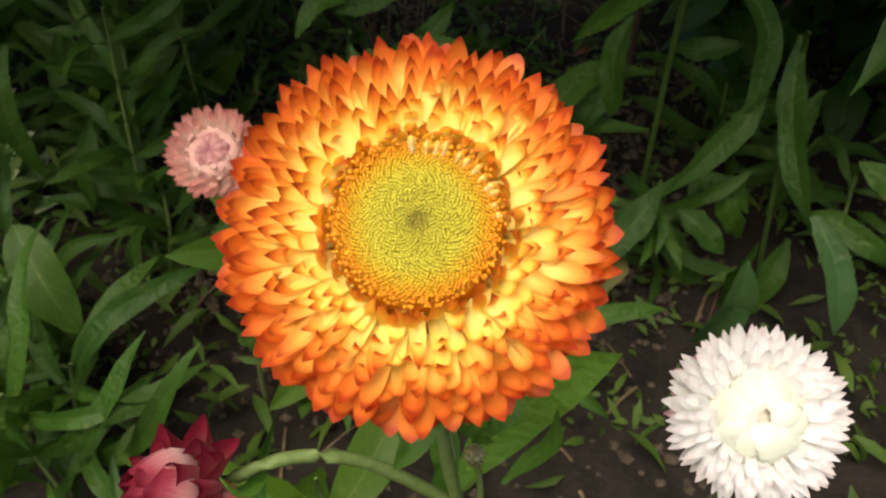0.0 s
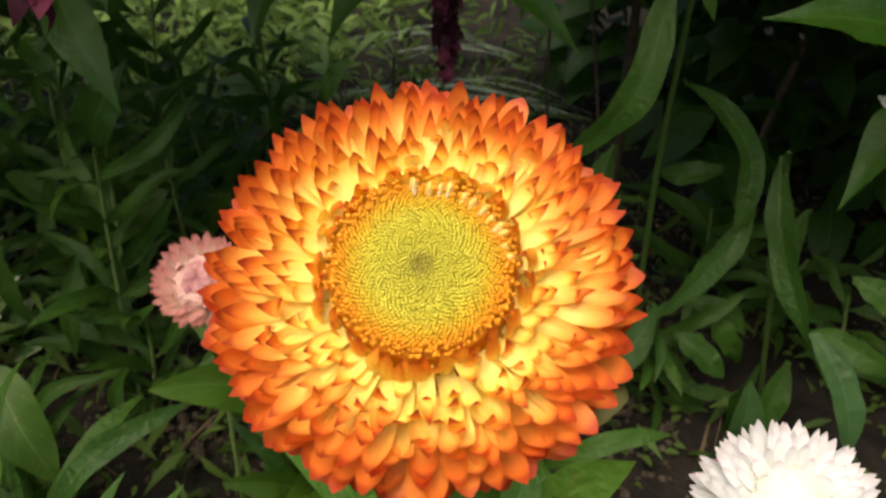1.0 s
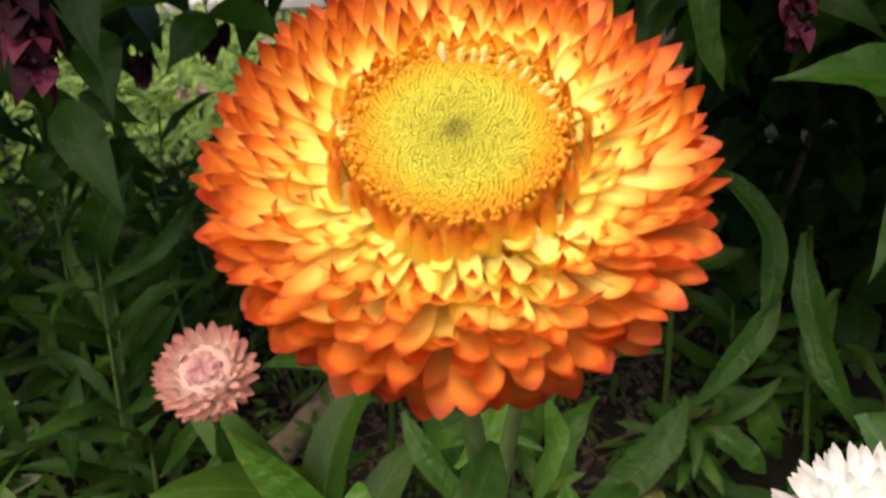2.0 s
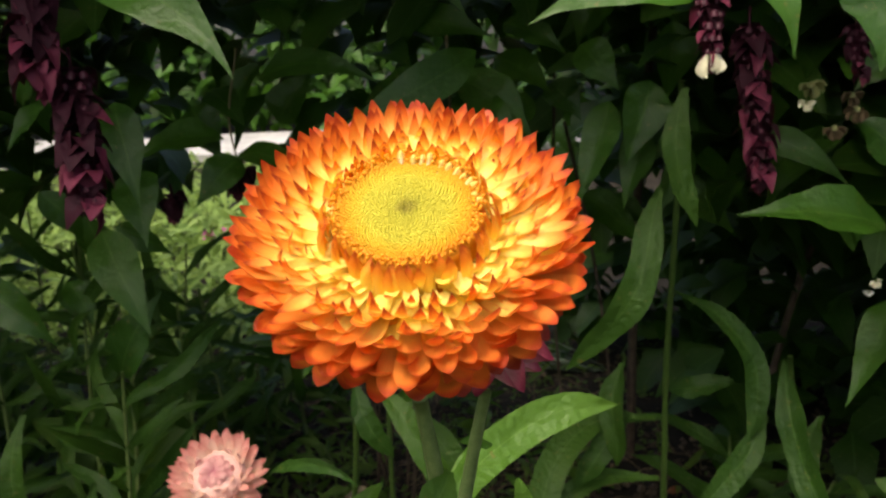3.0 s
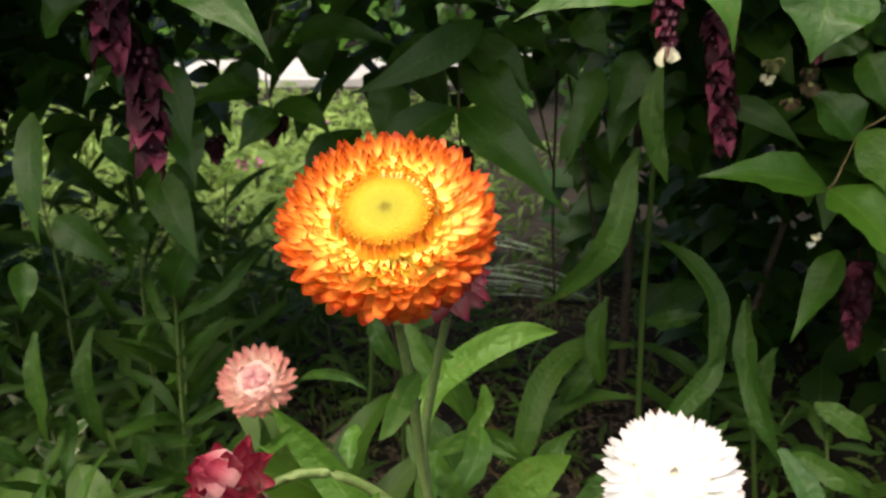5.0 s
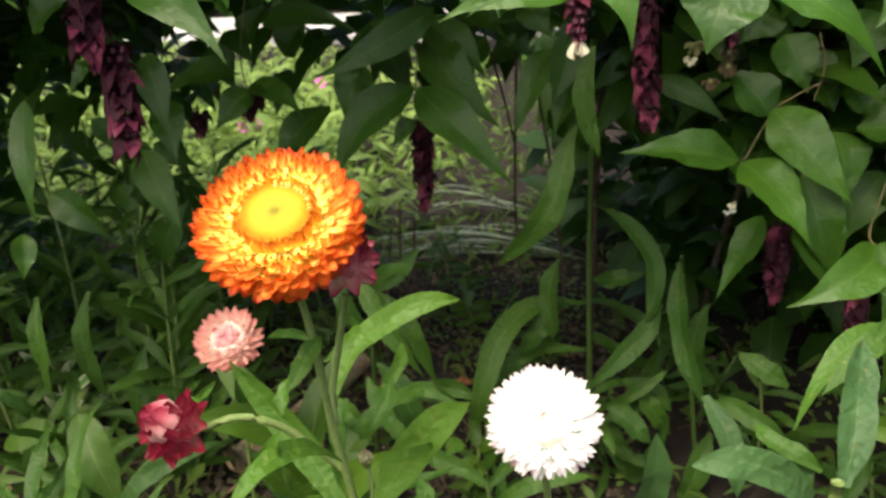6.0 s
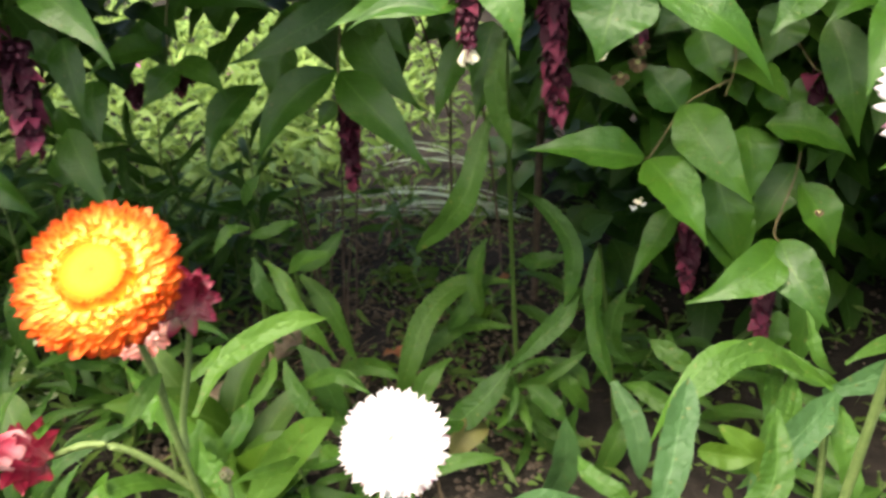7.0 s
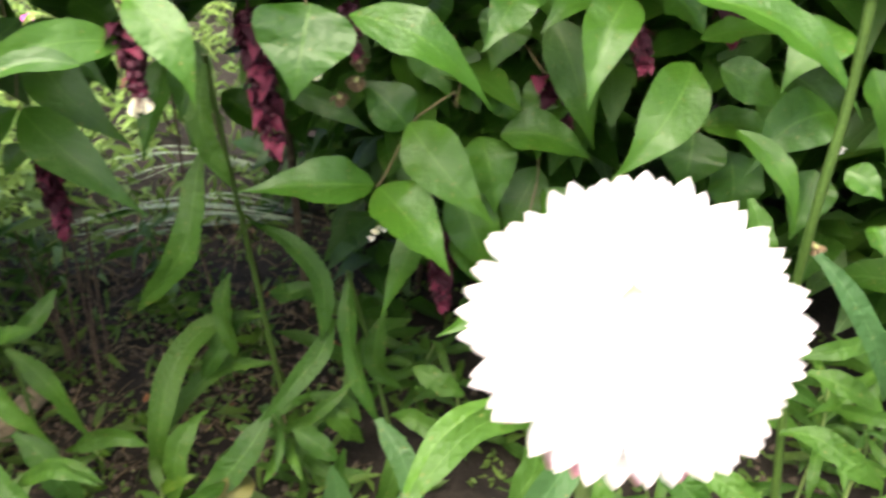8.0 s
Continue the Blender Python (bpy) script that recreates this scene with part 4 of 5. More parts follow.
leaf(shrub, OV, (-0.029, 0.68, 0.562), (0.033, 0.66, 0.51), 0.0461, 0.1, 0, 0)
leaf(shrub, OV, (-0.068, 0.7, 0.606), (0.001, 0.68, 0.594), 0.0349, 0.1, 0, 0)
leaf(shrub, OV, (0.01, 0.7, 0.601), (0.062, 0.68, 0.576), 0.0348, 0.1, 0, 0)
leaf(shrub, OV, (0.07, 0.66, 0.581), (0.098, 0.64, 0.548), 0.0386, 0.1, 0, 0)
leaf(shrub, OV, (0.12, 0.62, 0.553), (0.099, 0.6, 0.494), 0.0396, 0.1, 0, 0)
leaf(shrub, OV, (-0.147, 0.7, 0.617), (-0.19, 0.68, 0.632), 0.0292, 0.1, 0, 0)
leaf(shrub, OV, (-0.25, 0.75, 0.533), (-0.207, 0.75, 0.584), 0.0386, 0.1, 0, 0)
leaf(shrub, OV, (0.104, 0.36, 0.614), (0.045, 0.35, 0.607), 0.0161, 0.1, 0.1, 0)
flower_spike(shrub, (-0.24, 0.41, 0.633), (-0.241, 0.4, 0.581), 0.0729)
flower_spike(shrub, (-0.231, 0.42, 0.585), (-0.221, 0.4, 0.506), 0.0657)
flower_spike(shrub, (-0.037, 0.66, 0.465), (-0.035, 0.65, 0.375), 0.0490)
flower_spike(shrub, (0.116, 0.42, 0.62), (0.117, 0.41, 0.571), 0.0291, True)
flower_spike(shrub, (0.173, 0.55, 0.591), (0.179, 0.53, 0.485), 0.0501)
flower_spike(shrub, (0.305, 0.57, 0.381), (0.305, 0.56, 0.31), 0.0443)
flower_spike(shrub, (0.372, 0.55, 0.335), (0.372, 0.53, 0.274), 0.0490)
flower_spike(shrub, (0.404, 0.6, 0.506), (0.421, 0.58, 0.462), 0.0443)
flower_spike(shrub, (0.467, 0.56, 0.557), (0.478, 0.55, 0.52), 0.0389)
flower_spike(shrub, (0.246, 0.56, 0.588), (0.247, 0.55, 0.552), 0.0269)
flower_spike(shrub, (-0.226, 0.7, 0.487), (-0.235, 0.7, 0.465), 0.0418)
flower_spike(shrub, (0.559, 0.6, 0.563), (0.569, 0.6, 0.524), 0.0374)
flower_spike(shrub, (-0.314, 0.75, 0.455), (-0.313, 0.75, 0.434), 0.0427)
for pts, r0, r1 in (([(0.22, 1.02, 1.1), (0.19, 0.98, 0.7), (0.16, 0.95, 0.4), (0.15, 0.93, 0.06)], 0.003, 0.006),
                    ([(0.55, 0.95, 1.0), (0.45, 0.95, 0.6), (0.35, 0.95, 0.3), (0.3, 0.95, 0.06)], 0.003, 0.005)):
    tube(shrub, "trunk", BARK, pts, r0, r1)


rr = random.Random(77)


def leaf_cloud(owner, name, boxes, count, size, mat, kind="ovate", flat=0.35, label="", seed=1, rough_edge=0.0, clump=0.0):
    """Countless leaves in one mesh, spread through boxes of (x0, x1, y0, y1, z0, z1)."""
    r = random.Random(seed)
    sums = np.cumsum([(b[1] - b[0]) * (b[3] - b[2]) * (b[5] - b[4]) for b in boxes])
    verts, faces, uvs = [], [], []
    for _ in range(count):
        b = boxes[int(np.searchsorted(sums, r.uniform(0, sums[-1])))]
        o = Vector((r.uniform(b[0], b[1]), r.uniform(b[2], b[3]), r.uniform(b[4], b[5])))
        if clump and noise.noise(Vector((o.x * clump, o.y * clump, 7.0))) < 0.06:
            continue
        if rough_edge:
            o += Vector((noise.noise(o * 1.7 + Vector((9, 0, 0))), noise.noise(o * 1.7 + Vector((0, 9, 0))), 0.6 * noise.noise(o * 1.3))) * rough_edge
        az = r.uniform(0, 6.283)
        a = Vector((math.cos(az), math.sin(az), r.uniform(-1.1, 0.25))).normalized()
        n = Vector((r.uniform(-flat, flat), -0.35 + r.uniform(-flat, flat), 1))
        n = (n - a * n.dot(a)).normalized()
        c = n.cross(a)
        ln = size * r.uniform(0.65, 1.25)
        w = ln * (0.26 if kind == "ovate" else 0.11)
        k = len(verts)
        for s, ww, hh in ((0, 0.1, 0), (0.3, 1, 0.06), (0.62, 0.75, 0.04), (1, 0.02, -0.12)):
            ctr = o + a * (s * ln) + n * (hh * ln)
            verts += [ctr - c * (w * ww) + n * (w * ww * 0.25), ctr, ctr + c * (w * ww) + n * (w * ww * 0.25)]
            uvs += [(0.5 - 0.5 * ww, s), (0.5, s), (0.5 + 0.5 * ww, s)]
        for i in range(3):
            for j in range(2):
                q = k + i * 3 + j
                faces.append((q, q + 1, q + 4, q + 3))
    me = mesh_of(name, verts if owner is None else [v - owner.location for v in verts], faces, mat, uvs)
    ob = new(name, me)
    if owner is not None:
        ob.parent = owner
    return tagged(ob, label, kind="stuff")


for i in range(150):
    # hanging leaves through the shrub, thinner towards the open meadow
    x = rr.uniform(-0.75, 0.75)
    y = rr.uniform(0.66, 1.0)
    z = rr.uniform(0.40, 0.74) if x < 0.15 else rr.uniform(0.44, 0.72)
    if x < 0.06 and z < 0.62:
        continue
    az, ln = rr.uniform(0, 6.283), rr.uniform(0.06, 0.10)
    tip = (x + math.cos(az) * ln * 0.75, y + math.sin(az) * ln * 0.4 - 0.02, z - ln * rr.uniform(0.3, 0.9))
    leaf(shrub, OV, (x, y, z), tip, ln * rr.uniform(0.42, 0.55), 0.12, rr.uniform(-0.08, 0.08), rr.uniform(-25, 25))
for i in range(10):
    # dark leaves round the spikes on the shrub's open side
    x, y, z = rr.uniform(-0.62, -0.26), rr.uniform(0.5, 0.72), rr.uniform(0.36, 0.68)
    az, ln = rr.uniform(0, 6.283), rr.uniform(0.05, 0.085)
    leaf(shrub, OV, (x, y, z), (x + math.cos(az) * ln * 0.7, y + math.sin(az) * ln * 0.3, z - ln * rr.uniform(0.3, 0.95)), ln * rr.uniform(0.4, 0.52), 0.12, rr.uniform(-0.08, 0.08), rr.uniform(-30, 30))
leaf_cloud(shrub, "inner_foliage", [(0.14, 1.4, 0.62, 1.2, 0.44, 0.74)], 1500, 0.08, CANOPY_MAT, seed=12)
leaf_cloud(shrub, "front_foliage", [(0.26, 1.0, 0.60, 0.82, 0.43, 0.72)], 640, 0.075, SHADE_MAT, seed=16)
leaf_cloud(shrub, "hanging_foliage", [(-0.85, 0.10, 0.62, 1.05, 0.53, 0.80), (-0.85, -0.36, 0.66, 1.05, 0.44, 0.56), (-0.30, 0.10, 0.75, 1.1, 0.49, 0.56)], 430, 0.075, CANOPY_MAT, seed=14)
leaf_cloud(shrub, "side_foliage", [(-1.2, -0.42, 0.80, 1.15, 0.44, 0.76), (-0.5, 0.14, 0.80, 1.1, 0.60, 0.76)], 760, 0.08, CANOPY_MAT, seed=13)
# overhead boxes are unseen, added to block sky and sun; low ones are backdrop
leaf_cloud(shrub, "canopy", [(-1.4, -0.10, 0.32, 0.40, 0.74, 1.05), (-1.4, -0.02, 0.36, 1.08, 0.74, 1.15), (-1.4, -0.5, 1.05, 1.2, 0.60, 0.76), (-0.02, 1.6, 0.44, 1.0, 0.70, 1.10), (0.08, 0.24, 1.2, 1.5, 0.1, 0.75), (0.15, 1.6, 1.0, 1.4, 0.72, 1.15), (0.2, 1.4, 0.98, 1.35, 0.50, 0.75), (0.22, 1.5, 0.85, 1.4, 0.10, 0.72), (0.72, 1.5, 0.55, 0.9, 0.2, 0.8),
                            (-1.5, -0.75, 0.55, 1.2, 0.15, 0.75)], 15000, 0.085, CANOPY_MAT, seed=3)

# ---- tall dark-leaved plant and the light plants to its side ----
tall_plant = thing("strawflower_plant", (0.13, 0.66, GROUND), "tall leafy strawflower stems without blooms, long curling leaves", "flower plant", "strawflower plants")
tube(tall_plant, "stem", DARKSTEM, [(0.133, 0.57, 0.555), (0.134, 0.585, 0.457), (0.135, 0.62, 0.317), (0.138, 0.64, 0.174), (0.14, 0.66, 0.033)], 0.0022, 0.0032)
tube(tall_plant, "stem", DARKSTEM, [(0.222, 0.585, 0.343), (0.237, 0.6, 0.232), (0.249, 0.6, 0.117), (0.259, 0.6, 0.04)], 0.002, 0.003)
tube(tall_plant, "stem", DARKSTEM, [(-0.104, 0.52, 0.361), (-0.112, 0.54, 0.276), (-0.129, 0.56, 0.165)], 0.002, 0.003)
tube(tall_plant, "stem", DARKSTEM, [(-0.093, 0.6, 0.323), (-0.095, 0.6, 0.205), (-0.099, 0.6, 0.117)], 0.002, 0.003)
leaf(tall_plant, LA, (0.125, 0.568, 0.477), (0.052, 0.533, 0.364), 0.0241, 0.1, -0.06, 10)
long_leaf(tall_plant, LA_MAT, [(0.138, 0.615, 0.388), (0.170, 0.602, 0.372), (0.196, 0.590, 0.338), (0.197, 0.580, 0.300), (0.190, 0.575, 0.275)], 0.019, (-40, 45))
long_leaf(tall_plant, LA_MAT, [(0.205, 0.583, 0.295), (0.190, 0.572, 0.268), (0.165, 0.553, 0.250), (0.129, 0.528, 0.226)], 0.021, (20, -30))
long_leaf(tall_plant, LA_MAT, [(0.133, 0.658, 0.258), (0.080, 0.655, 0.257), (0.043, 0.620, 0.236), (0.024, 0.585, 0.190), (0.010, 0.575, 0.125)], 0.027, (35, -25))
long_leaf(tall_plant, LA_MAT, [(0.135, 0.645, 0.207), (0.083, 0.650, 0.205), (0.045, 0.635, 0.186), (0.025, 0.615, 0.160)], 0.019, (30, -10))
leaf(tall_plant, LA, (0.072, 0.58, 0.207), (0.027, 0.54, 0.124), 0.0234, 0.1, 0.1, 0)
leaf(tall_plant, LA, (0.224, 0.6, 0.333), (0.241, 0.5, 0.235), 0.0215, 0.08, 0.06, 35)
leaf(tall_plant, BG, (0.238, 0.5, 0.241), (0.263, 0.45, 0.171), 0.0223, 0.1, -0.05, 0)
leaf(tall_plant, LA, (0.256, 0.6, 0.286), (0.267, 0.58, 0.211), 0.0231, 0.1, 0.3, 40)
leaf(tall_plant, BG, (0.176, 0.5, 0.094), (0.194, 0.48, 0.218), 0.0264, 0.1, 0.05, 0)
leaf(tall_plant, LA, (0.14, 0.6, 0.144), (0.197, 0.58, 0.098), 0.0247, 0.1, 0, 10)
leaf(tall_plant, LA, (0.133, 0.56, 0.551), (0.139, 0.54, 0.464), 0.0185, 0.08, 0.1, 20)
leaf(tall_plant, LA, (0.111, 0.66, 0.263), (0.062, 0.64, 0.207), 0.0224, 0.1, 0, 20)
leaf(tall_plant, LA, (0.141, 0.65, 0.29), (0.193, 0.63, 0.311), 0.0187, 0.1, 0.1, 0)
leaf(tall_plant, LA, (0.104, 0.66, 0.311), (0.096, 0.64, 0.23), 0.0220, 0.1, 0, 40)
leaf(tall_plant, LA, (0.218, 0.58, 0.144), (0.179, 0.58, 0.213), 0.0190, 0.1, 0, 0)
leaf(tall_plant, LA, (0.26, 0.58, 0.147), (0.227, 0.55, 0.078), 0.0245, 0.1, 0, 0)
leaf(tall_plant, LA, (-0.059, 0.46, 0.243), (0.017, 0.44, 0.26), 0.0147, 0.12, -0.2, 0)
leaf(tall_plant, LA, (-0.106, 0.52, 0.385), (-0.137, 0.5, 0.37), 0.0129, 0.1, 0.15, 0)
leaf(tall_plant, LA, (-0.103, 0.51, 0.358), (-0.076, 0.5, 0.31), 0.0158, 0.1, 0.1, 0)
leaf(tall_plant, LA, (-0.067, 0.46, 0.277), (-0.023, 0.43, 0.231), 0.0163, 0.1, 0.1, 0)
leaf(tall_plant, LA, (-0.113, 0.53, 0.404), (-0.093, 0.53, 0.438), 0.0119, 0.1, 0, 0)
leaf(tall_plant, LA, (-0.074, 0.52, 0.339), (-0.025, 0.5, 0.377), 0.0138, 0.1, 0, 0)
leaf(tall_plant, LA, (-0.036, 0.44, 0.268), (0.022, 0.42, 0.279), 0.0131, 0.1, -0.15, 0)
leaf(tall_plant, LA, (-0.116, 0.54, 0.364), (-0.067, 0.55, 0.381), 0.0124, 0.1, 0, 0)
leaf(tall_plant, HB, (-0.332, 0.42, 0.256), (-0.285, 0.38, 0.194), 0.0437, 0.1, 0, 0)
leaf(tall_plant, HB, (-0.377, 0.45, 0.224), (-0.43, 0.44, 0.204), 0.0296, 0.1, 0, 0)
leaf(tall_plant, LA, (-0.388, 0.4, 0.125), (-0.356, 0.4, 0.205), 0.0297, 0.1, 0, 0)
leaf(tall_plant, LA, (-0.333, 0.4, 0.136), (-0.305, 0.4, 0.199), 0.0237, 0.1, 0, 0)
leaf(tall_plant, LA, (-0.327, 0.55, 0.26), (-0.34, 0.53, 0.173), 0.0170, 0.1, 0, 0)
leaf(tall_plant, LA, (-0.375, 0.55, 0.319), (-0.367, 0.53, 0.214), 0.0180, 0.1, 0.1, 0)
leaf(tall_plant, LA, (-0.398, 0.5, 0.336), (-0.391, 0.48, 0.237), 0.0180, 0.1, 0, 0)
leaf(tall_plant, LA, (-0.092, 0.5, 0.358), (-0.018, 0.46, 0.284), 0.0175, 0.1, -0.06, 10)
leaf(tall_plant, LA, (-0.047, 0.55, 0.199), (0.025, 0.54, 0.208), 0.0192, 0.1, -0.2, 10)
leaf(tall_plant, LA, (-0.069, 0.5, 0.267), (-0.026, 0.48, 0.195), 0.0253, 0.1, -0.1, 0)
leaf(tall_plant, LA, (-0.074, 0.55, 0.319), (-0.016, 0.52, 0.245), 0.0206, 0.1, -0.1, 10)
leaf(tall_plant, LA, (0.137, 0.56, 0.217), (0.051, 0.52, 0.149), 0.0280, 0.1, -0.1, 0)
leaf(tall_plant, LA, (-0.038, 0.6, 0.344), (-0.09, 0.58, 0.312), 0.0177, 0.1, -0.1, 0)
leaf(tall_plant, LA, (0.171, 0.6, 0.196), (0.219, 0.58, 0.176), 0.0208, 0.1, -0.1, 0)
leaf(tall_plant, LA, (0.187, 0.5, 0.14), (0.203, 0.5, 0.22), 0.0199, 0.1, 0, 0)
leaf(tall_plant, LA, (0.315, 0.52, 0.239), (0.272, 0.54, 0.268), 0.0203, 0.1, 0, 0)
leaf(tall_plant, LA, (0.247, 0.54, 0.206), (0.316, 0.5, 0.196), 0.0193, 0.1, -0.1, 0)
leaf(tall_plant, LA, (0.154, 0.56, 0.189), (0.195, 0.54, 0.165), 0.0215, 0.1, 0, 0)
leaf(tall_plant, YL, (0.112, 0.535, 0.156), (0.078, 0.497, 0.138), 0.0360, 0.25, 0.12, -12, label="withered yellow-brown leaf")
right_plant = thing("strawflower_plant", (0.22, 0.12, GROUND), "young strawflower shoot with broad blue-green leaves", "flower plant", "strawflower plants")
tube(right_plant, "stem", GREEN, [(0.222, 0.115, 0.432), (0.222, 0.118, 0.39), (0.222, 0.12, 0.3)], 0.003, 0.0032)
leaf(right_plant, BG, (0.229, 0.13, 0.419), (0.247, 0.18, 0.472), 0.0165, 0.05, 0.03, 0)
leaf(right_plant, LA, (0.22, 0.13, 0.427), (0.193, 0.15, 0.444), 0.0092, 0.12, -0.1, 0)
leaf(right_plant, BG, (0.211, 0.11, 0.427), (0.157, 0.1, 0.452), 0.0148, 0.1, 0.12, 0)
leaf(right_plant, LA, (0.209, 0.13, 0.411), (0.213, 0.14, 0.436), 0.0096, 0.1, 0.1, 0)
leaf(right_plant, LA, (0.288, 0.16, 0.464), (0.259, 0.12, 0.422), 0.0164, 0.1, -0.1, 0)
leaf(right_plant, HB, (0.26, 0.2, 0.405), (0.289, 0.19, 0.412), 0.0168, 0.1, 0, 0)
leaf(right_plant, HB, (0.3, 0.2, 0.391), (0.269, 0.2, 0.426), 0.0197, 0.1, 0, 0)
back_plant = thing("strawflower_plant", (0.36, 0.31, GROUND), "strawflower plant with light green arching leaves and tall stems", "flower plant", "strawflower plants")
tube(back_plant, "stem", GREEN, [(0.364, 0.31, 0.375), (0.36, 0.3, 0.366), (0.357, 0.28, 0.306)], 0.0022, 0.003)
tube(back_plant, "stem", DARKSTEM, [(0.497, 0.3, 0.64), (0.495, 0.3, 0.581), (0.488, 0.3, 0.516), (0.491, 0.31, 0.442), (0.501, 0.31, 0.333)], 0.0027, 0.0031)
leaf(back_plant, FL, (0.36, 0.3, 0.382), (0.238, 0.24, 0.388), 0.0161, 0.12, 0.24, 0)
leaf(back_plant, BG, (0.364, 0.3, 0.378), (0.301, 0.24, 0.333), 0.0227, 0.12, 0.06, 0)
leaf(back_plant, LA, (0.367, 0.31, 0.375), (0.321, 0.33, 0.4), 0.0146, 0.12, -0.1, 0)
leaf(back_plant, BG, (0.356, 0.3, 0.374), (0.484, 0.34, 0.384), 0.0221, 0.12, -0.08, 0)
leaf(back_plant, LA, (0.368, 0.32, 0.379), (0.349, 0.34, 0.421), 0.0100, 0.12, -0.2, 0)
leaf(back_plant, LA, (0.366, 0.3, 0.366), (0.37, 0.26, 0.325), 0.0194, 0.1, 0, 0)
leaf(back_plant, LA, (0.388, 0.3, 0.365), (0.439, 0.26, 0.321), 0.0194, 0.1, -0.1, 0)
leaf(back_plant, LA, (0.377, 0.33, 0.38), (0.466, 0.38, 0.375), 0.0120, 0.1, -0.1, 0)
leaf(back_plant, BG, (0.494, 0.3, 0.491), (0.535, 0.27, 0.408), 0.0148, 0.1, -0.05, 0)
leaf(back_plant, LA, (0.523, 0.34, 0.382), (0.58, 0.34, 0.389), 0.0126, 0.1, -0.1, 0)
leaf(back_plant, LA, (0.503, 0.3, 0.406), (0.545, 0.28, 0.39), 0.0151, 0.1, 0, 0)
leaf(back_plant, LA, (0.492, 0.3, 0.358), (0.551, 0.27, 0.334), 0.0173, 0.1, -0.1, 0)
leaf(back_plant, LA, (0.429, 0.28, 0.353), (0.473, 0.26, 0.337), 0.0182, 0.1, 0, 0)
leaf(back_plant, LA, (0.331, 0.27, 0.412), (0.245, 0.22, 0.422), 0.0158, 0.12, 0.2, 0)
leaf(back_plant, LA, (0.338, 0.3, 0.385), (0.309, 0.26, 0.365), 0.0206, 0.1, 0, 0)
leaf(back_plant, LA, (0.481, 0.36, 0.499), (0.487, 0.34, 0.457), 0.0154, 0.1, 0, 0)


# ---- undergrowth ----
def herb(place, height, count, size, kind, label, seed):
    """A low leafy herb: a stem with leaves all round."""
    r = random.Random(seed)
    h = thing("herb_plant", place, label, "herb", "undergrowth herbs")
    top = Vector(place) + Vector((r.uniform(-0.03, 0.03), r.uniform(-0.03, 0.03), height))
    path = smooth_path([Vector(place) + Vector((0, 0, -0.01)), (Vector(place) + top) / 2 + Vector((r.uniform(-0.01, 0.01), 0, 0)), top], 4)
    o = path[0].copy()
    v, f, u = tube_mesh(path, 0.0022, 0.0012, GREEN, 6)
    part("stem", mesh_of("stem", [p - o for p in v], f, GREEN, u), h, o)
    for i in range(count):
        s = 0.15 + 0.85 * i / count
        b = path[min(len(path) - 1, int(s * (len(path) - 1)))]
        az = i * 2.4 + r.uniform(-0.3, 0.3)
        ln = size * r.uniform(0.7, 1.2)
        tip = b + Vector((math.cos(az) * ln, math.sin(az) * ln, ln * r.uniform(-0.5, 0.75) if place[0] > -0.1 else ln * r.uniform(-0.1, 1.4)))
        leaf(h, kind, b, tip, ln * (0.16 if kind[0] == "lance" else 0.42), 0.12, r.uniform(-0.1, 0.1), r.uniform(-20, 20))
    return h


r = random.Random(21)
spots = [(-0.42, 0.30), (-0.35, 0.42), (-0.28, 0.30), (-0.20, 0.26), (-0.46, 0.5), (-0.30, 0.55), (-0.16, 0.5), (-0.22, 0.68), (-0.4, 0.72), (-0.08, 0.62), (-0.55, 0.62), (-0.6, 0.85),
         (-0.38, 0.95), (-0.2, 0.9), (0.02, 0.45), (0.08, 0.38), (0.17, 0.42), (0.25, 0.52), (0.32, 0.62), (0.42, 0.55), (0.5, 0.45), (0.46, 0.36), (0.58, 0.6), (0.38, 0.75), (0.24, 0.78),
         (0.55, 0.3), (0.62, 0.42), (0.30, 0.44), (0.02, 0.2), (-0.06, 0.24), (-0.12, 0.16), (0.16, 0.22), (-0.05, 0.8), (0.12, 0.8), (0.16, 0.6), (0.14, 0.72), (0.28, 0.7)]
spots = [p for k, p in enumerate(spots) if p[0] < 0.06 or p[0] > 0.4 or (k % 2 == 0 and p[1] > 0.58)]
bare = lambda x, y: -0.29 < x < -0.02 and 0.50 < y < 1.0
spots += [(r.uniform(-0.75, 0.05), r.uniform(0.28, 1.0)) for _ in range(22)] + [(r.uniform(0.42, 0.8), r.uniform(0.2, 0.6)) for _ in range(10)]
spots = [p for p in spots if not bare(*p)]
for i, (x, y) in enumerate(spots):
    lance = i % 7 != 0
    low = -0.15 < x < 0.06 and y > 0.5
    herb((x, y, ground_height(x, y)), r.uniform(0.03, 0.07) if low else r.uniform(0.08, 0.17), r.randint(11, 17), r.uniform(0.055, 0.095) if not low else 0.035, LA if lance else HB,
         "low green herb with narrow leaves in the bed" if lance else "low green herb with rounded leaves in the bed", 100 + i)

for i, (x, y) in enumerate(((-0.33, 0.80), (-0.30, 0.92), (-0.24, 1.06), (-0.36, 1.0), (-0.43, 0.86), (-0.07, 1.08))):
    herb((x, y, ground_height(x, y)), r.uniform(0.07, 0.13), r.randint(10, 14), r.uniform(0.045, 0.07), LA if i % 3 else HB, "upright leafy green stems behind the orange bloom", 400 + i)

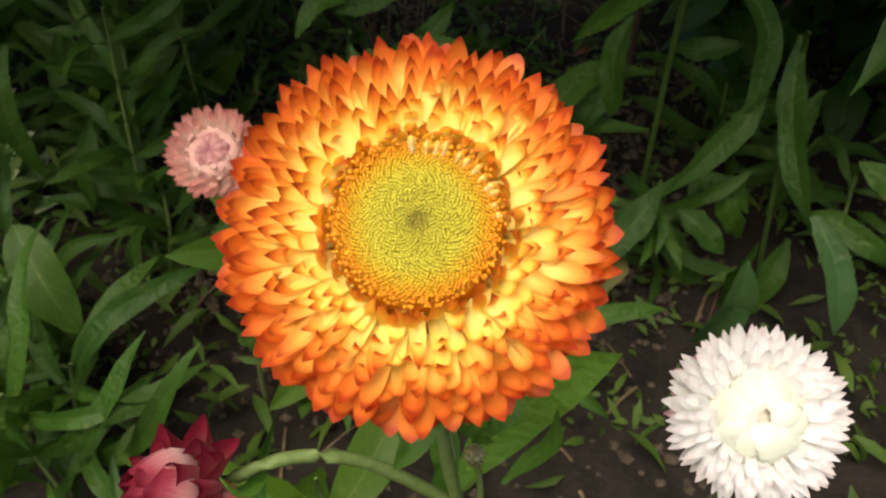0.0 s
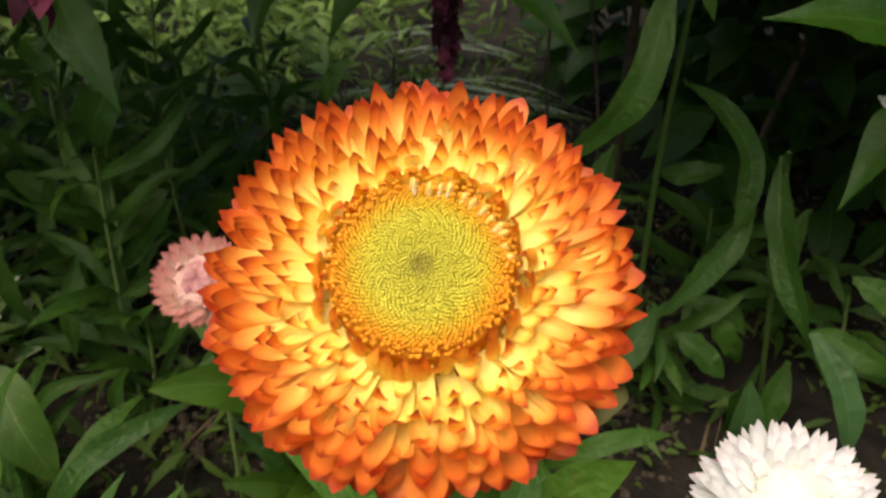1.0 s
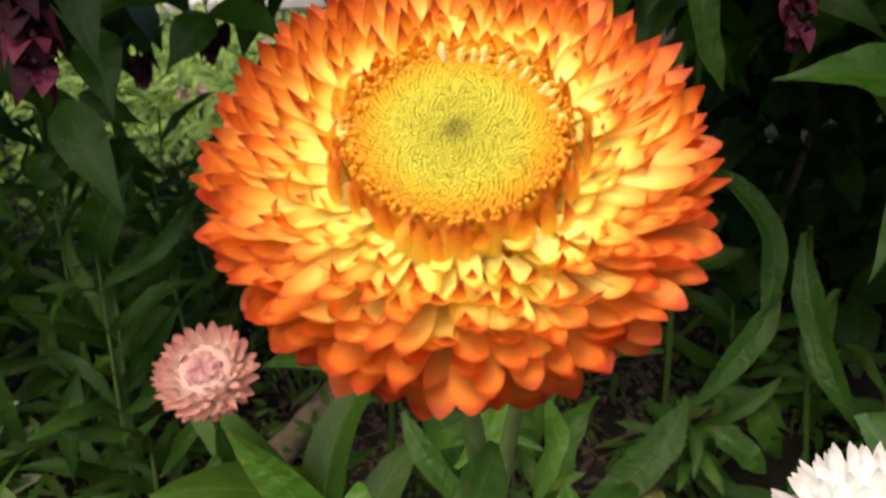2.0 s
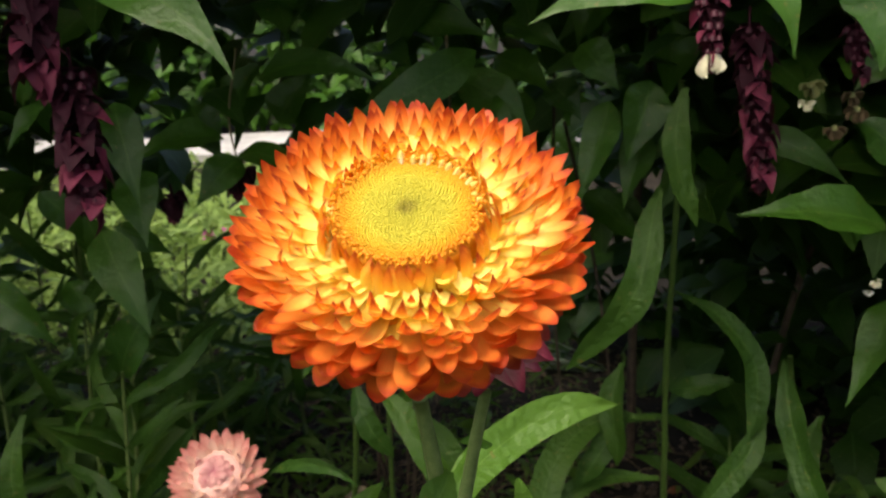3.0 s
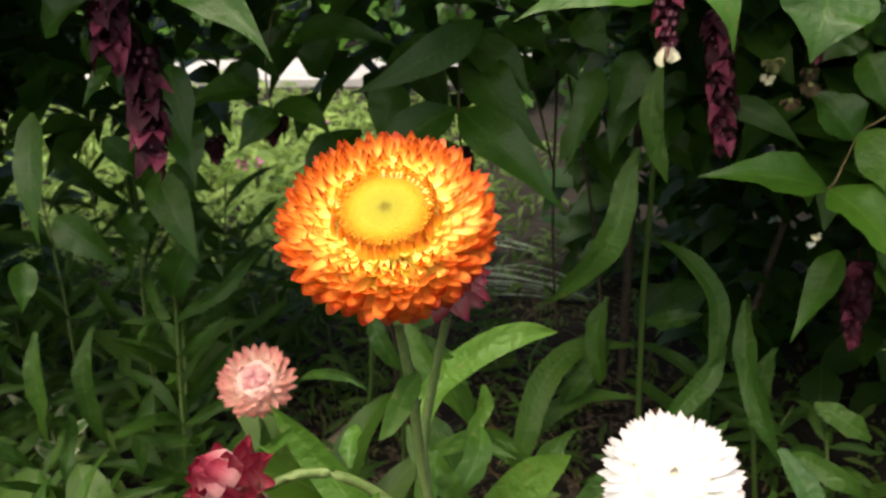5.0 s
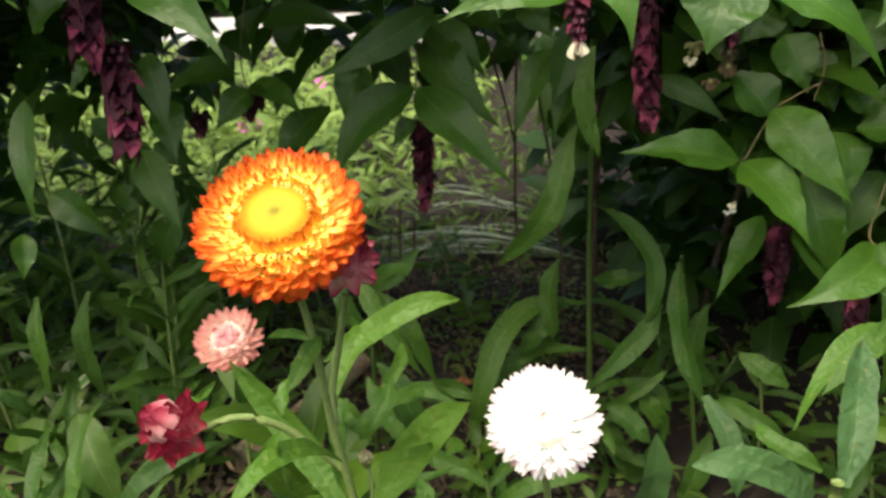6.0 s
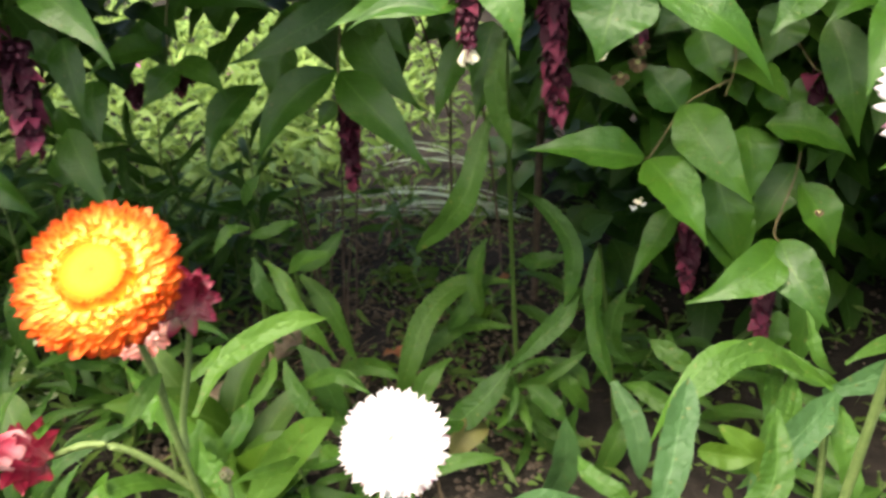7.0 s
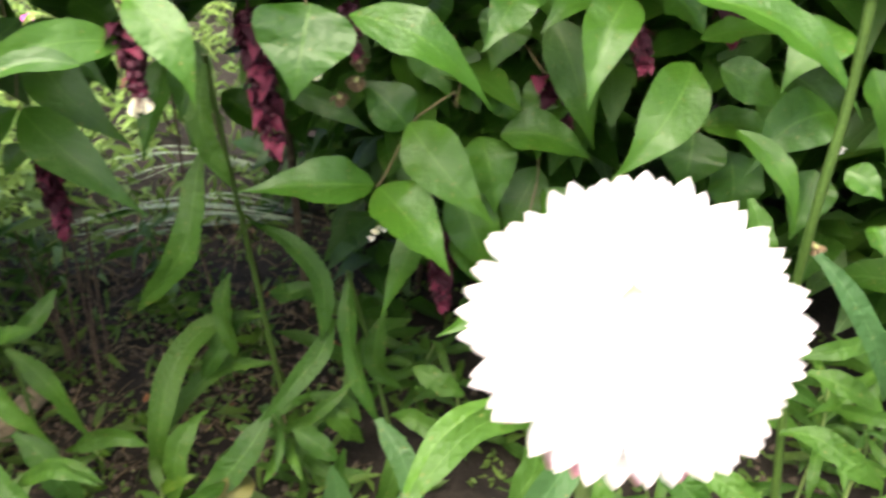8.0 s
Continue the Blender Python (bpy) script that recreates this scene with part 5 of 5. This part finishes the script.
for i, (x, y, h) in enumerate(((-0.34, 0.62, 0.30), (-0.40, 0.70, 0.34), (-0.31, 0.74, 0.27), (-0.50, 0.56, 0.30), (-0.52, 0.74, 0.33), (-0.26, 0.98, 0.24), (-0.31, 0.56, 0.27), (-0.45, 0.80, 0.32), (-0.60, 0.66, 0.32), (-0.37, 0.86, 0.30), (-0.56, 0.90, 0.34), (-0.30, 0.84, 0.26))):
    herb((x, y, ground_height(x, y)), h, 17, 0.075, LA, "tall upright stems with narrow dark leaves in the shade", 500 + i)

leaf_cloud(None, "ground_cover", [(0.24, 0.45, 0.22, 0.55, 0.08, 0.12), (-1.2, 0.7, 0.3, 1.5, 0.08, 0.12), (-1.2, -0.15, 0.3, 1.1, 0.08, 0.18), (-2.2, 0.1, 1.1, 2.4, 0.09, 0.16)], 5600, 0.038, WEED_MAT, "lance", 1.1, "tangled low weeds and ground cover on soil", seed=5)
leaf_cloud(None, "chickweed", [(-1.0, 0.8, 0.4, 1.3, 0.08, 0.10), (-0.35, 0.0, 0.65, 1.0, 0.08, 0.10), (0.0, 0.3, 0.7, 1.1, 0.08, 0.12)], 8500, 0.011, WEED_MAT, label="small round-leaved weeds on soil", seed=15, clump=11.0)
leaf_cloud(None, "meadow", [(-4.0, -0.1, 1.3, 3.5, 0.09, 0.15), (-2.2, -0.35, 1.4, 2.3, 0.12, 0.24), (-1.6, -0.2, 1.02, 1.5, 0.08, 0.18)], 11500, 0.062, MEADOW_MAT, "lance", 1.0, "green meadow plants and grass beyond the shrub, coloured lighter for the open skylight on them", seed=6, rough_edge=0.15)
# first box is the far hedge; the other three are unseen light blockers
leaf_cloud(None, "hedge", [(-9, 9, 6.0, 8.0, 0.1, 3.2), (-4, 4, -3.2, -2.2, 0.1, 1.9), (-3.6, -2.4, -2.2, 1.0, 0.1, 2.6), (2.4, 3.6, -2.2, 1.5, 0.1, 2.6)], 11000, 0.26, CANOPY_MAT, label="dark green far hedge, with unseen leaf screens added round the camera to cut sky light", seed=8, rough_edge=0.9)
leaf_cloud(None, "far_bushes", [(-5.0, -0.1, 4.85, 5.6, 0.08, 1.1)], 2600, 0.16, SHADE_MAT, label="green bushes behind the pale path", seed=17, rough_edge=0.25)
leaf_cloud(None, "bushes", [(0.9, 3.0, 1.0, 3.0, 0.1, 1.5), (-3.4, -1.6, 0.6, 1.6, 0.1, 0.9), (-0.5, 3.0, 3.0, 3.6, 0.1, 1.4)], 9000, 0.10, CANOPY_MAT, label="dark leafy bushes beside the bed", seed=9, rough_edge=0.3)

verts = [(x, y, GROUND + 0.035) for y in (3.8, 4.7) for x in (-9, 9)] + [(x, y, GROUND - 0.03) for y in (3.8, 4.7) for x in (-9, 9)]
tagged(new("pavement", mesh_of("pavement", verts, [(0, 1, 3, 2), (4, 5, 1, 0), (2, 3, 7, 6), (0, 2, 6, 4), (1, 5, 7, 3)], PALE, None, False)), "pale gravel path behind the planting", "path", kind="structure")


# ---- small things on the ground and in the bed ----
def log(points, r0, r1):
    path = smooth_path(points, 8)
    o = path[0].copy()
    lg = thing("log", o, "short grey-brown cut branch lying on the soil", "log")
    v, f, u = tube_mesh(path, r0, r1, BARK_PALE, 14, 0.05)
    part("bark", mesh_of("bark", [p - o for p in v], f, BARK_PALE, u), lg, o)
    d = (path[-1] - path[-2]).normalized()
    q = d.to_track_quat("Z", "Y").to_matrix()
    vs = [path[-1] + d * 0.001 + q @ Vector((r1 * 0.9 * math.cos(k * 0.4488), r1 * 0.9 * math.sin(k * 0.4488), 0)) for k in range(14)]
    part("cut_end", mesh_of("cut_end", [p - path[-1] for p in vs], [tuple(range(14))], LITTER, None, False), lg, path[-1], "pale sawn end of the branch")


BARK_PALE = plain("bark_pale", (0.15, 0.11, 0.065), (0.38, 0.29, 0.19), 70, 0.85, 0.2, 0.8, 0.003)
log([(-0.262, 0.58, GROUND + 0.012), (-0.215, 0.67, GROUND + 0.012), (-0.161, 0.81, GROUND + 0.018)], 0.016, 0.014)


# bare brown shoots of the shrub that rise from the soil behind the log
for k, (x, y) in enumerate(((-0.149, 0.842), (-0.138, 0.852), (-0.126, 0.832), (-0.116, 0.846), (-0.107, 0.822), (-0.133, 0.836), (-0.097, 0.840))):
    lean = 0.035 * math.sin(2.1 * k + 0.4)
    tube(shrub, "shoot", BARK, [(x + lean, y + 0.01, GROUND + 0.17 + 0.02 * (k % 4)), (x + 0.4 * lean, y, GROUND + 0.08), (x, y, GROUND - 0.01)], 0.0012, 0.0022)
r = random.Random(77)
for i, (x, y) in enumerate(((-0.050, 1.034), (-0.068, 0.663), (-0.084, 0.632), (-0.207, 0.904), (-0.228, 0.852), (-0.011, 0.922), (0.058, 0.909), (-0.078, 0.963), (-0.190, 0.984), (0.02, 0.80), (-0.04, 0.72), (0.09, 0.84))):
    herb((x, y, ground_height(x, y)), r.uniform(0.02, 0.05), r.randint(9, 13), r.uniform(0.022, 0.034), HB if i % 3 else FL, "small leafy seedling on bare soil", 600 + i)


def grass_clump(place, count, reach, seed):
    r = random.Random(seed)
    g = thing("grass_clump", place, "clump of arching blue-green ornamental grass blades", "grass")
    for i in range(count):
        az = r.uniform(2.95, 3.65)
        ln = reach * r.uniform(0.6, 1.1)
        d = Vector((math.cos(az), math.sin(az) * 0.55, 0))
        side = Vector((-d.y, d.x, 0)).normalized() * 0.0022
        hgt = r.uniform(0.01, 0.07)
        o = Vector(place) + Vector((r.uniform(-0.02, 0.02), r.uniform(-0.02, 0.02), 0))
        vs, n = [], 12
        for k in range(n + 1):
            s = k / n
            c = d * (ln * s) + Vector((0, 0, hgt * math.sin(min(1, s * 1.1) * 2.5)))
            w = side * (1 - s ** 3) + side * 0.1
            vs += [c - w, c + Vector((0, 0, -0.0006)), c + w]
        fs = [(3 * k + j, 3 * k + j + 1, 3 * k + j + 4, 3 * k + j + 3) for k in range(n) for j in range(2)]
        part("blade", mesh_of("blade", vs, fs, BLADE_MAT), g, o)


grass_clump((0.14, 1.22, GROUND), 12, 0.42, 4)
grass_clump((0.05, 1.45, GROUND), 6, 0.42, 5)


def garden_pink(place, height):
    """A small magenta flower on a thin stalk."""
    p = thing("garden_flower", place, "small magenta flower on a thin green stalk in the meadow", "flower", "magenta flowers")
    path = smooth_path([Vector(place), Vector(place) + Vector((0.005, 0, height * 0.5)), Vector(place) + Vector((0, -0.004, height))], 4)
    v, f, u = tube_mesh(path, 0.0016, 0.001, GREEN, 6)
    part("stem", mesh_of("stem", [q - path[0] for q in v], f, GREEN, u), p, path[0])
    for k in range(6):
        az = k * 1.0472 + 0.3
        radial = Vector((math.cos(az), -0.5, math.sin(az))).normalized()
        z = Vector((0, -1, 0.5)).normalized()
        y = (radial - z * radial.dot(z)).normalized()
        b = part("petal", bract_mesh(MAGENTA, 12, 0.3, "blunt"), p, path[-1])
        b.matrix_basis = Matrix.Translation(path[-1] - p.location) @ Matrix((y.cross(z), y, z)).transposed().to_4x4() @ Matrix.Diagonal((0.016, 0.018, 0.018, 1))


for x, y, z in ((-0.56, 2.04, 0.10), (-0.70, 2.05, 0.11), (-0.735, 2.02, 0.08), (-0.98, 2.08, 0.12), (-0.60, 2.35, 0.16), (-1.15, 2.2, 0.12)):
    garden_pink((x, y, ground_height(x, y)), z - GROUND + 0.02 if z > 0.1 else 0.05)


def fallen_leaf(place, az, size, mat, label):
    fl = tagged(new("fallen_leaf"), label, "leaf", "fallen leaves")
    fl.location = place
    a = Vector((math.cos(az), math.sin(az), 0.12)) * size
    v, f, u = leaf_grid("herb", a, Vector((0.1, -0.2, 1)).normalized(), size * 0.42, 0.16, 0.05, 8, 4, 0.2)
    part("blade", mesh_of("blade", v, f, mat, u), fl, place)


DRY = plain("dry_leaf_rust", (0.11, 0.045, 0.02), (0.26, 0.11, 0.045), 90, 0.7, 0.25, 0.5, 0.0008)
r = random.Random(31)
for x, y, sz in ((-0.048, 0.77, 0.075), (-0.02, 0.80, 0.05), (0.03, 0.86, 0.04), (0.0, 0.93, 0.045), (-0.10, 0.95, 0.04), (0.07, 0.74, 0.04), (0.2, 0.84, 0.045), (-0.2, 0.62, 0.05), (0.09, 0.98, 0.05), (-0.3, 0.85, 0.04)):
    fallen_leaf((x, y, ground_height(x, y) + 0.006), r.uniform(0, 6.28), sz * 0.62, DRY if r.random() < 0.65 else YELLOW_MAT, "curled rust-brown dead leaf on the soil")

# variegated ground plant with white leaf margins
def margin_material():
    m, t, b = material("variegated_leaf", 0.5, 0.3)
    uv = t.nodes.new("ShaderNodeUVMap")
    sep = t.nodes.new("ShaderNodeSeparateXYZ")
    t.links.new(uv.outputs[0], sep.inputs[0])
    x = math_node(t, "ABSOLUTE", math_node(t, "SUBTRACT", sep.outputs[0], 0.5))
    y = math_node(t, "ABSOLUTE", math_node(t, "SUBTRACT", sep.outputs[1], 0.45))
    e = math_node(t, "ADD", math_node(t, "MAXIMUM", x, math_node(t, "MULTIPLY", y, 0.85)), math_node(t, "MULTIPLY", math_node(t, "SUBTRACT", noise_of(t, 150.0), 0.5), 0.22))
    t.links.new(ramp(t, e, [(0.27, (0.06, 0.14, 0.03)), (0.36, (0.30, 0.34, 0.20))]), b.inputs["Base Color"])
    bumped(t, b, noise_of(t, 300.0), 0.3)
    return m


VARIEGATED = ("herb", margin_material())
for i, (x, y) in enumerate(((-0.47, 0.63), (-0.54, 0.70))):
    herb((x, y, ground_height(x, y)), 0.07, 9, 0.042, VARIEGATED, "low plant with round white-edged variegated leaves", 300 + i)


def scatter(name, count, boxes, mat, label, make, seed):
    rs = random.Random(seed)
    verts, faces = [], []
    for _ in range(count):
        b = rs.choice(boxes)
        x, y = rs.uniform(b[0], b[1]), rs.uniform(b[2], b[3])
        o = Vector((x, y, ground_height(x, y)))
        vs, fs = make(rs)
        k = len(verts)
        verts += [o + v for v in vs]
        faces += [tuple(k + i for i in f) for f in fs]
    tagged(new(name, mesh_of(name, verts, faces, mat, None, False)), label, kind="stuff")


def crumb(rs):
    s = rs.uniform(0.002, 0.008)
    p = [Vector((rs.uniform(0.6, 1) * math.cos(k * 1.2566), rs.uniform(0.6, 1) * math.sin(k * 1.2566), rs.uniform(-0.2, 0.2))) * s for k in range(5)]
    return p + [Vector((0, 0, s * 0.8)), Vector((0, 0, -s * 0.5))], [(k, (k + 1) % 5, 5) for k in range(5)] + [((k + 1) % 5, k, 6) for k in range(5)]


def straw(rs):
    ln, az, w = rs.uniform(0.015, 0.07), rs.uniform(0, 3.14), rs.uniform(0.0004, 0.0015)
    d, e = Vector((math.cos(az), math.sin(az), rs.uniform(-0.15, 0.3))), Vector((-math.sin(az), math.cos(az), 0)) * w
    c = [Vector((0, 0, 0.003)), d * ln * 0.5 + Vector((0, 0, 0.006)), d * ln + Vector((0, 0, 0.003))]
    return [c[0] - e, c[0] + e, c[1] - e, c[1] + e, c[2] - e, c[2] + e, c[1] + Vector((0, 0, -w))], [(0, 1, 3, 2), (2, 3, 5, 4), (0, 6, 1), (4, 5, 6)]


scatter("soil_crumbs", 5200, [(-0.5, 0.7, 0.45, 1.3), (-0.9, 0.2, 0.3, 1.2), (-0.3, 0.25, 0.5, 1.15)], CLOD, "loose crumbs of dark soil", crumb, 41)
scatter("straw_litter", 650, [(-0.3, 0.25, 0.6, 1.2), (-0.3, 0.35, 0.65, 1.4), (-0.4, 0.1, 0.6, 1.2), (-0.7, 0.2, 0.3, 1.2)], LITTER, "dry straw and twig litter on soil", straw, 42)


# faded flowers and small pale buds hanging in the shrub
def faded_flower(place, size, mat):
    core = part("faded_flower", knobs([(0, 0, 0)], [size * 0.3], CALYX, "faded_flower"), shrub, place, "faded papery flower, cream and brown")
    for k in range(12):
        az, pitch = k * 2.4, rng.uniform(-1.4, 0.2)
        radial = Vector((math.cos(az), math.sin(az), 0))
        y = radial * math.cos(pitch) + Vector((0, 0, math.sin(pitch)))
        z = Vector((0, 0, math.cos(pitch))) - radial * math.sin(pitch)
        b = new("bract", bract_mesh(mat, -12, 0.9))
        b.parent = core
        b.matrix_basis = Matrix((y.cross(z), y, z)).transposed().to_4x4() @ Matrix.Diagonal((size * 0.55, size, size, 1))


faded_flower((0.51, 0.45, 0.239), 0.0064, CREAM)
faded_flower((0.418, 0.57, 0.514), 0.0073, LITTER)
faded_flower((0.246, 0.55, 0.532), 0.0095, LITTER)
faded_flower((0.232, 0.55, 0.52), 0.0087, LITTER)
faded_flower((0.219, 0.56, 0.549), 0.0098, CALYX)
faded_flower((0.216, 0.56, 0.537), 0.0064, CREAM)
faded_flower((0.25, 0.57, 0.54), 0.0084, LITTER)
faded_flower((0.25, 0.51, 0.423), 0.0049, CREAM)
faded_flower((0.246, 0.51, 0.416), 0.0034, WHITE)
faded_flower((0.622, 0.5, 0.461), 0.0049, WHITE)
faded_flower((0.381, 0.45, 0.44), 0.0041, LITTER)
faded_flower((0.53, 0.36, 0.459), 0.0073, LITTER)
faded_flower((0.257, 0.54, 0.407), 0.0033, WHITE)
